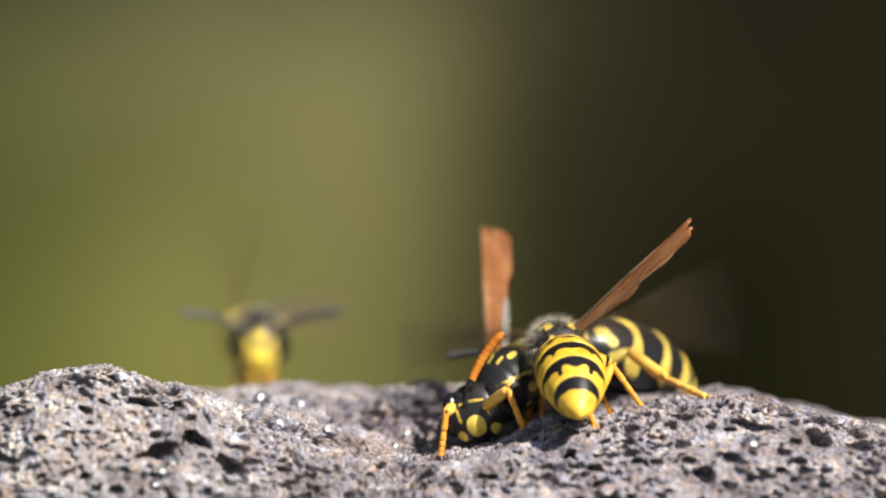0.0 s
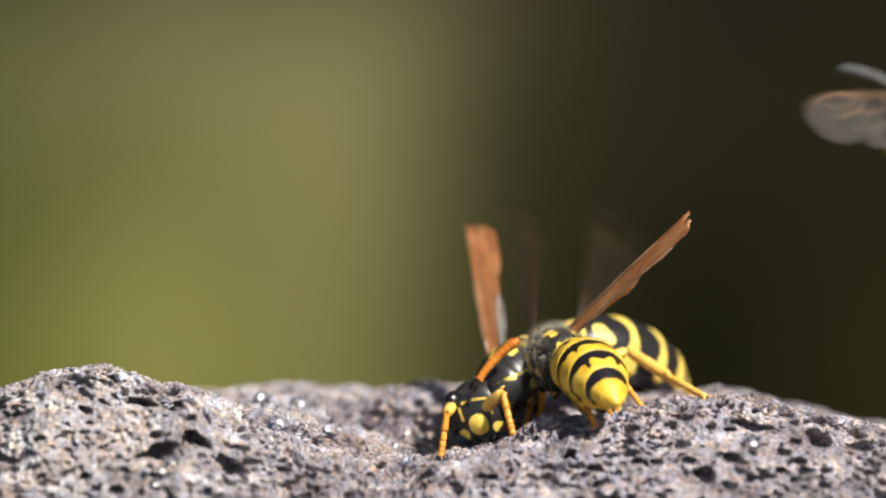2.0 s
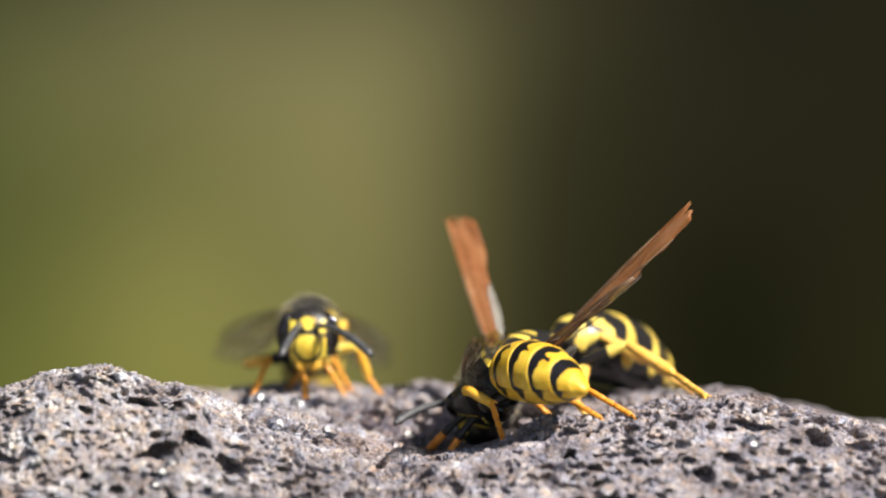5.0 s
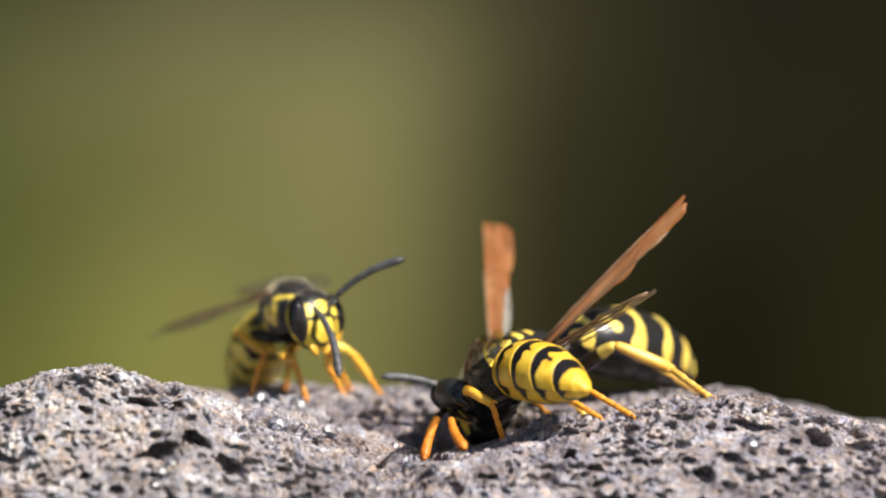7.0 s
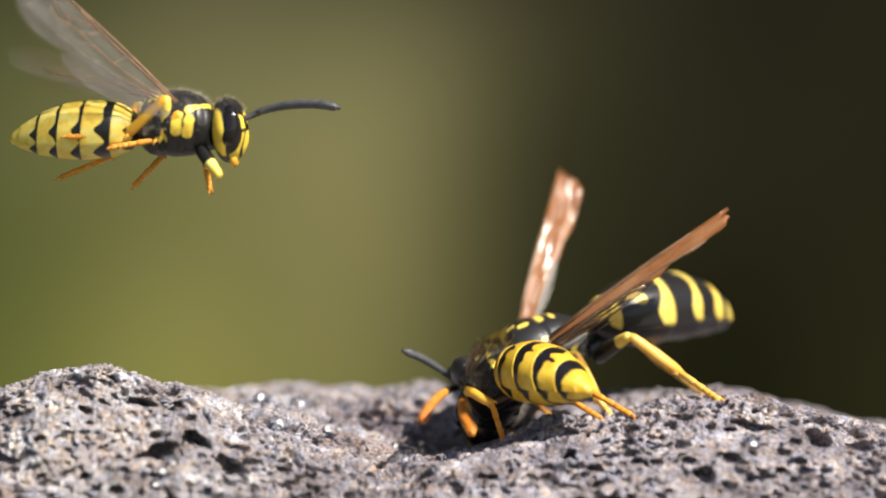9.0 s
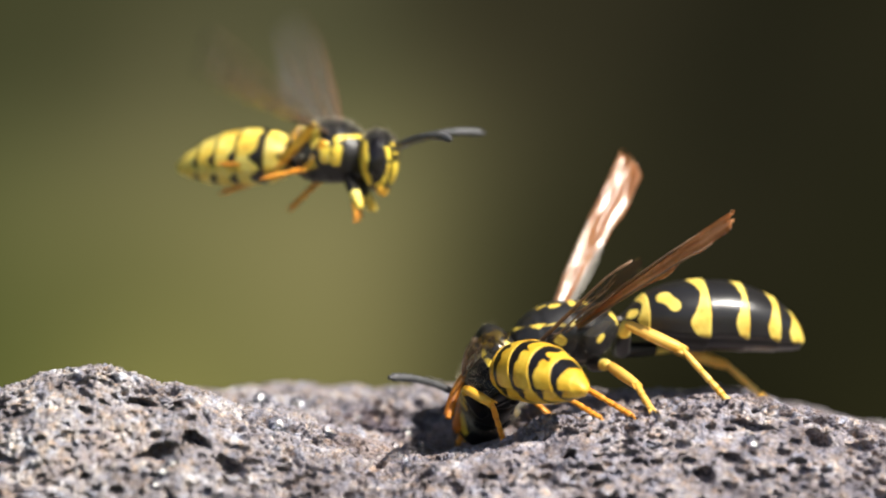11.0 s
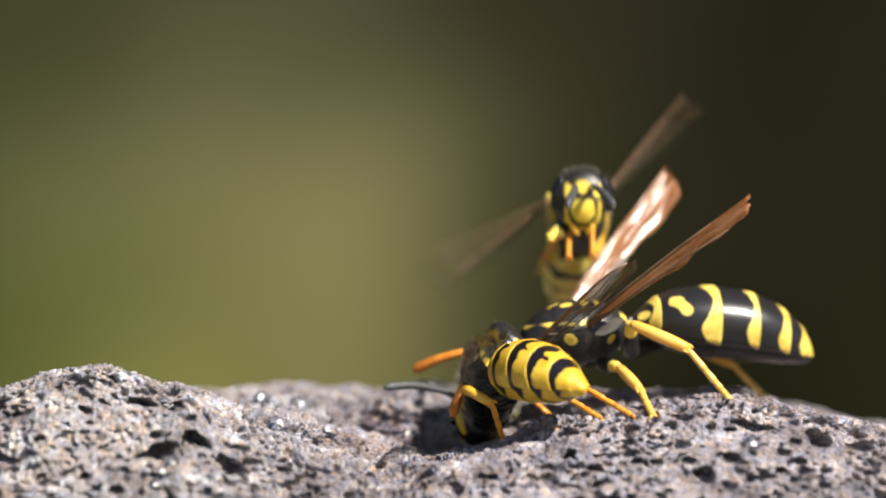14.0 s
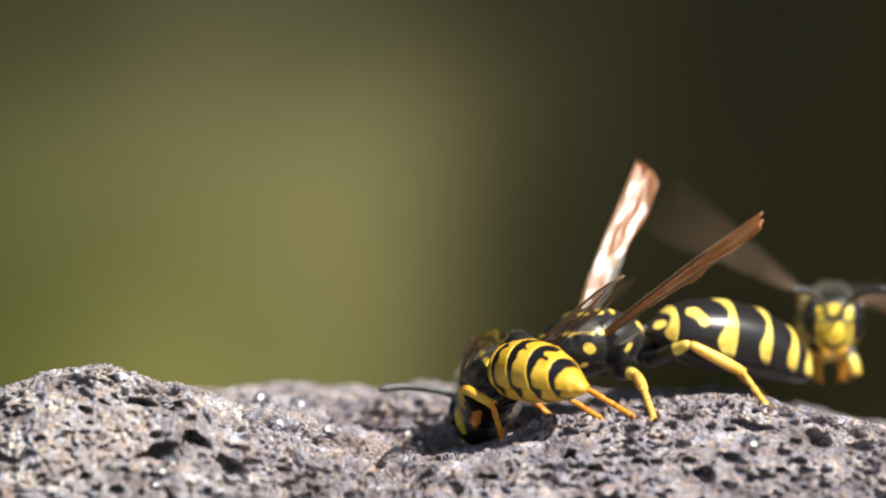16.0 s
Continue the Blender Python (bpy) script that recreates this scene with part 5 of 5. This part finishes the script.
    paper_feelers = {1: [(0, 0, -8, -179), (2.5, 0, 3, -176), (3.2, 0, 36, -81), (4.2, 0, 36, -81), (6.4, 0, -30, 93), (6.8, 0, -23, 67), (7, 0, -8, 54), (7.5, 0, -1, 48), (8, 0, 6, 48), (8.6, 0, 9, 44), (8.8, 0, 10, 42), (9, 0, 6, 57), (9.2, 0, -11, 87), (11.3, 0, 11, 18), (16, 0, 11, 15)],
                     -1: [(0, 0, -48, 96), (0.5, 0, -46, 98), (1, 0, -41, 100), (1.5, 0, -39, 100), (2, 0, -38, 101), (2.5, 0, -24, 148), (3.0, 0, 0, -100), (3.2, 0, 35, -75), (4.2, 0, 35, -75), (6.4, 0, -22, 37), (7, 0, -16, 41), (7.5, 0, -9, 41), (8, 0, -3, 41), (8.6, 0, 1, 36), (8.8, 0, 3, 34), (9, 0, -23, 50), (9.2, 0, -39, 52), (11.3, 0, 36, 6), (11.6, 0, 36, 6), (11.85, 0, -35, 15), (12.15, 0, -29, 14), (12.4, 0, 6, -21), (13.8, 0, 7, -22), (14.1, 0, -31, -14), (14.4, 0, -36, 33), (14.85, 0, -37, 31), (15.1, 0, 21, -8), (16, 0, 21, -10)]}
    drinker_feelers = {1: [(0, 0, -4, 81), (0.2, 0, 27, 100), (0.5, 0, 23, 64), (1, 0, 15, 65), (2, 0, 14, 58), (2.5, 0, 35, 40), (3.05, 0, 56, 69), (3.2, 0, 33, 97), (4.2, 0, 32, 96), (6.3, 0, -14, 87), (6.8, 0, -2, 70), (7, 0, -8, 61), (7.2, 0, -1, 60), (7.5, 0, 3, 60), (7.7, 0, -11, 61), (8, 0, -16, 80), (8.3, 0, -9, 61), (8.6, 0, -32, 78), (9, 0, -28, 74), (9.2, 0, -25, 88), (11.4, 0, -6, 78), (12, 0, 2, 60), (12.5, 0, -5, 89), (13.6, 0, -3, 80), (14.8, 0, -4, 86), (16, 0, -1, 74)], -1: [(0, 0, 4, -29), (3.05, 0, 11, -40), (3.2, 0, 22, -39), (16, 0, 22, -39)]}
    climber_feelers = {1: [(0, 0, 45, 30), (4.2, 0, 45, 30), (6.3, 0, -24, 52), (7, 0, -21, 30), (7.5, 0, 17, 26), (8, 0, 4, 31), (8.3, 0, -14, 12), (9, 0, -3, 8), (11.5, 0, -10, 25), (13.6, 0, -10, 25), (13.9, 0, 10, 11), (14.1, 0, 12, 2), (14.4, 0, -10, 20)], -1: [(0, 0, 45, -30), (4.2, 0, 45, -30), (6.3, 0, -20, 44), (6.5, 0, -18, 40), (7, 0, 55, -12), (7.5, 0, 42, -7), (8, 0, 22, 1), (8.3, 0, -10, -12), (9, 0, -6, -8), (11.5, 0, -10, -30), (13.6, 0, -10, -30), (13.9, 0, 10, -1), (14.1, 0, 12, -9), (14.4, 0, -10, -20)]}
    paper_feet = {(0, 1): [(0, 3.8, 0.2), (1.8, 3.6, 0.2), (2.5, 2.2, 2.6), (3, 2.2, 2.6), (3.3, 2.0, 6.0), (8.5, 2.0, 6.0), (9.2, 1.6, 5.0), (11.2, 0.8, 4.6), (11.8, 0.8, 4.6), (12.3, 2.4, 6.0)], (0, -1): [(0, -0.1, 1.3), (3, -0.1, 1.3), (3.3, 1.6, 7.5), (9.6, 2.0, 7.5)], (1, 1): [(0, 7.2, 3.5), (8.4, 7.2, 3.5), (9.2, 8.6, 2.5), (11.3, 9.95, -0.6)],
                  (1, -1): [(0, 3.0, 8.0)], (2, 1): [(0, 12.4, 1.8), (7.5, 12.6, 1.8), (8.5, 12.8, 1.0), (9, 13.0, 0.6), (12, 13.52, 0.7), (14.5, 13.6, 0.6), (14.8, 18.2, 1.0), (15.1, 18.2, 1.0), (15.4, 15.3, 0.6)], (2, -1): [(0, 12.3, 9.0), (9, 13.0, 9.0), (11, 16.4, 9.0)]}
    hind_knee = [(0, -0.90, -0.27, 0.34), (4.2, -0.88, -0.13, 0.47), (6.3, 0.05, 0.40, 0.87), (7.5, 0.14, 0.47, 0.87), (8.5, 0.09, 0.52, 0.85), (11.5, 0.62, 0.25, 0.74), (14.5, 0.62, 0.25, 0.74), (15, 0.32, 0.60, 0.74)]
    hind_ankle = [(0, -0.28, -0.96, 0.05), (4.2, -0.49, -0.87, 0.0), (7.5, -0.05, -0.95, 0.31), (8.5, 0.07, -0.94, 0.33), (11.5, 0.44, -0.40, 0.80), (14.5, 0.44, -0.40, 0.80), (15, -0.05, -0.93, 0.37)]
    key_wasp(PAPER_WASP, paper_body, paper_abdomen, paper_head, paper_feelers, lambda i, s, t: tuple(table(paper_feet[i, s], t)), paper_wings,
             lambda i, s, t: (tuple(table(hind_knee, t)), tuple(table(hind_ankle, t))) if (i, s) == (2, 1) else ())
    drinker_feet = {(0, 1): [(0, 4.0, 5.0), (3.05, 4.0, 5.0), (3.2, 2.0, 6.4)], (0, -1): [(0, 7.0, 7.0), (3.05, 7.0, 7.0), (3.2, 3.0, 6.4)], (1, 1): [(0, 4.8, 4.6), (3.05, 4.6, 4.6), (3.2, 2.84, 0.7)],
                    (1, -1): [(0, 8.2, 1.5), (3.05, 8.2, 1.5), (3.2, 5.5, 4.0)], (2, 1): [(0, 7.1, -0.8), (3.05, 7.1, -0.8), (3.2, 8.73, -0.4)], (2, -1): [(0, 9.4, 0.5), (3.05, 9.4, 0.5), (3.2, 7.26, -0.2)]}
    early_bend = {(0, 1): ((0.9, -0.3, -0.2),), (1, 1): ((0.9, -0.2, 0.2),), (2, 1): ((-0.5, -0.8, 0.0),)}
    late_bend = {(1, 1): ((-0.19, 0.68, 0.71), (-0.78, 0.38, 0.51))}
    key_wasp(DRINKER, drinker_body, drinker_abdomen, [(0, 0, 30, 0), (3.05, 0, 30, 0), (3.2, 0, -42, 15)], drinker_feelers, lambda i, s, t: tuple(table(drinker_feet[i, s], t)), drinker_wings,
             lambda i, s, t: (late_bend if t > 3.1 else early_bend).get((i, s), ()))
    key_wasp(VISITOR, visitor_body, [(0, 0, 12, 0), (1.2, 0, 12, 0), (2.2, 0, 6, 0)], [(0, 0, -8, 0), (1.2, 0, -8, 0), (2.2, 0, 8, 0)], {1: [(0, 0, -14, 55)], -1: [(0, 0, -14, -55)]}, hang, visitor_wings)
    stand = {(0, 1): (-2.8, 9.4), (0, -1): (-5.0, 9.2), (1, 1): (-4.7, 11.0), (1, -1): (-6.8, 7.9), (2, 1): (-8.0, 11.0), (2, -1): (-9.6, 8.5)}
    step = {(0, 1): (-6.5, 8.2), (0, -1): (-7.4, 7.6), (1, 1): (-7.2, 9.6), (1, -1): (-9.2, 4.5)}

    def climb(i, s, t):
        # one middle leg feels for the edge of the stone
        if (i, s) == (1, 1) and 3.3 <= t < 4.6:
            return tuple(table([(3.3, -2.3, 0.9, -2.7), (3.6, 0.7, 4.0, -0.8), (4.25, 0.7, 4.5, -0.5), (4.6, 0.0, 2.5, -2.0)], t))
        if 4.6 <= t <= 8.25:
            return tuple(table([(7.5, *stand[i, s]), (7.9, *step.get((i, s), stand[i, s]))], t))
        return hang(i, s, t)

    key_wasp(CLIMBER, climber_body, [(0, 0, -12, 0), (4, 0, -35, 0), (8.1, 0, -30, 0), (8.5, 0, 4, 0), (9.2, 0, 9, 0), (11.3, 0, 4, 0), (16, 0, 0, 0)], [(0, 0, 5, 0), (4.2, 0, 0, 0), (6.3, 0, -12, 0), (7.5, 0, -8, 14), (8.2, 0, 5, 0), (8.6, 0, 0, 0), (13.4, 0, 2, 0), (14.0, 0, 30, 0), (14.25, 0, 24, 0), (14.6, 0, 0, 0)],
             climber_feelers, climb, climber_wings)
    # the glowing sheet shifts so its painted tones follow the background's changing brightness
    walk(DISTANCE, [(0.0, pose(0, 0, 0)), (1.5, pose(-0.009, 0, 0)), (2.5, pose(-0.008, 0, 0)), (4.2, pose(0.001, 0, 0)), (7.0, pose(0, 0, -0.005)), (9.2, pose(0, 0, -0.016)), (11.3, pose(-0.008, 0, -0.050)), (13.5, pose(-0.004, 0, -0.048)), (15.0, pose(0.0, 0, -0.041)), (16.0, pose(-0.004, 0, -0.034))])


motions()
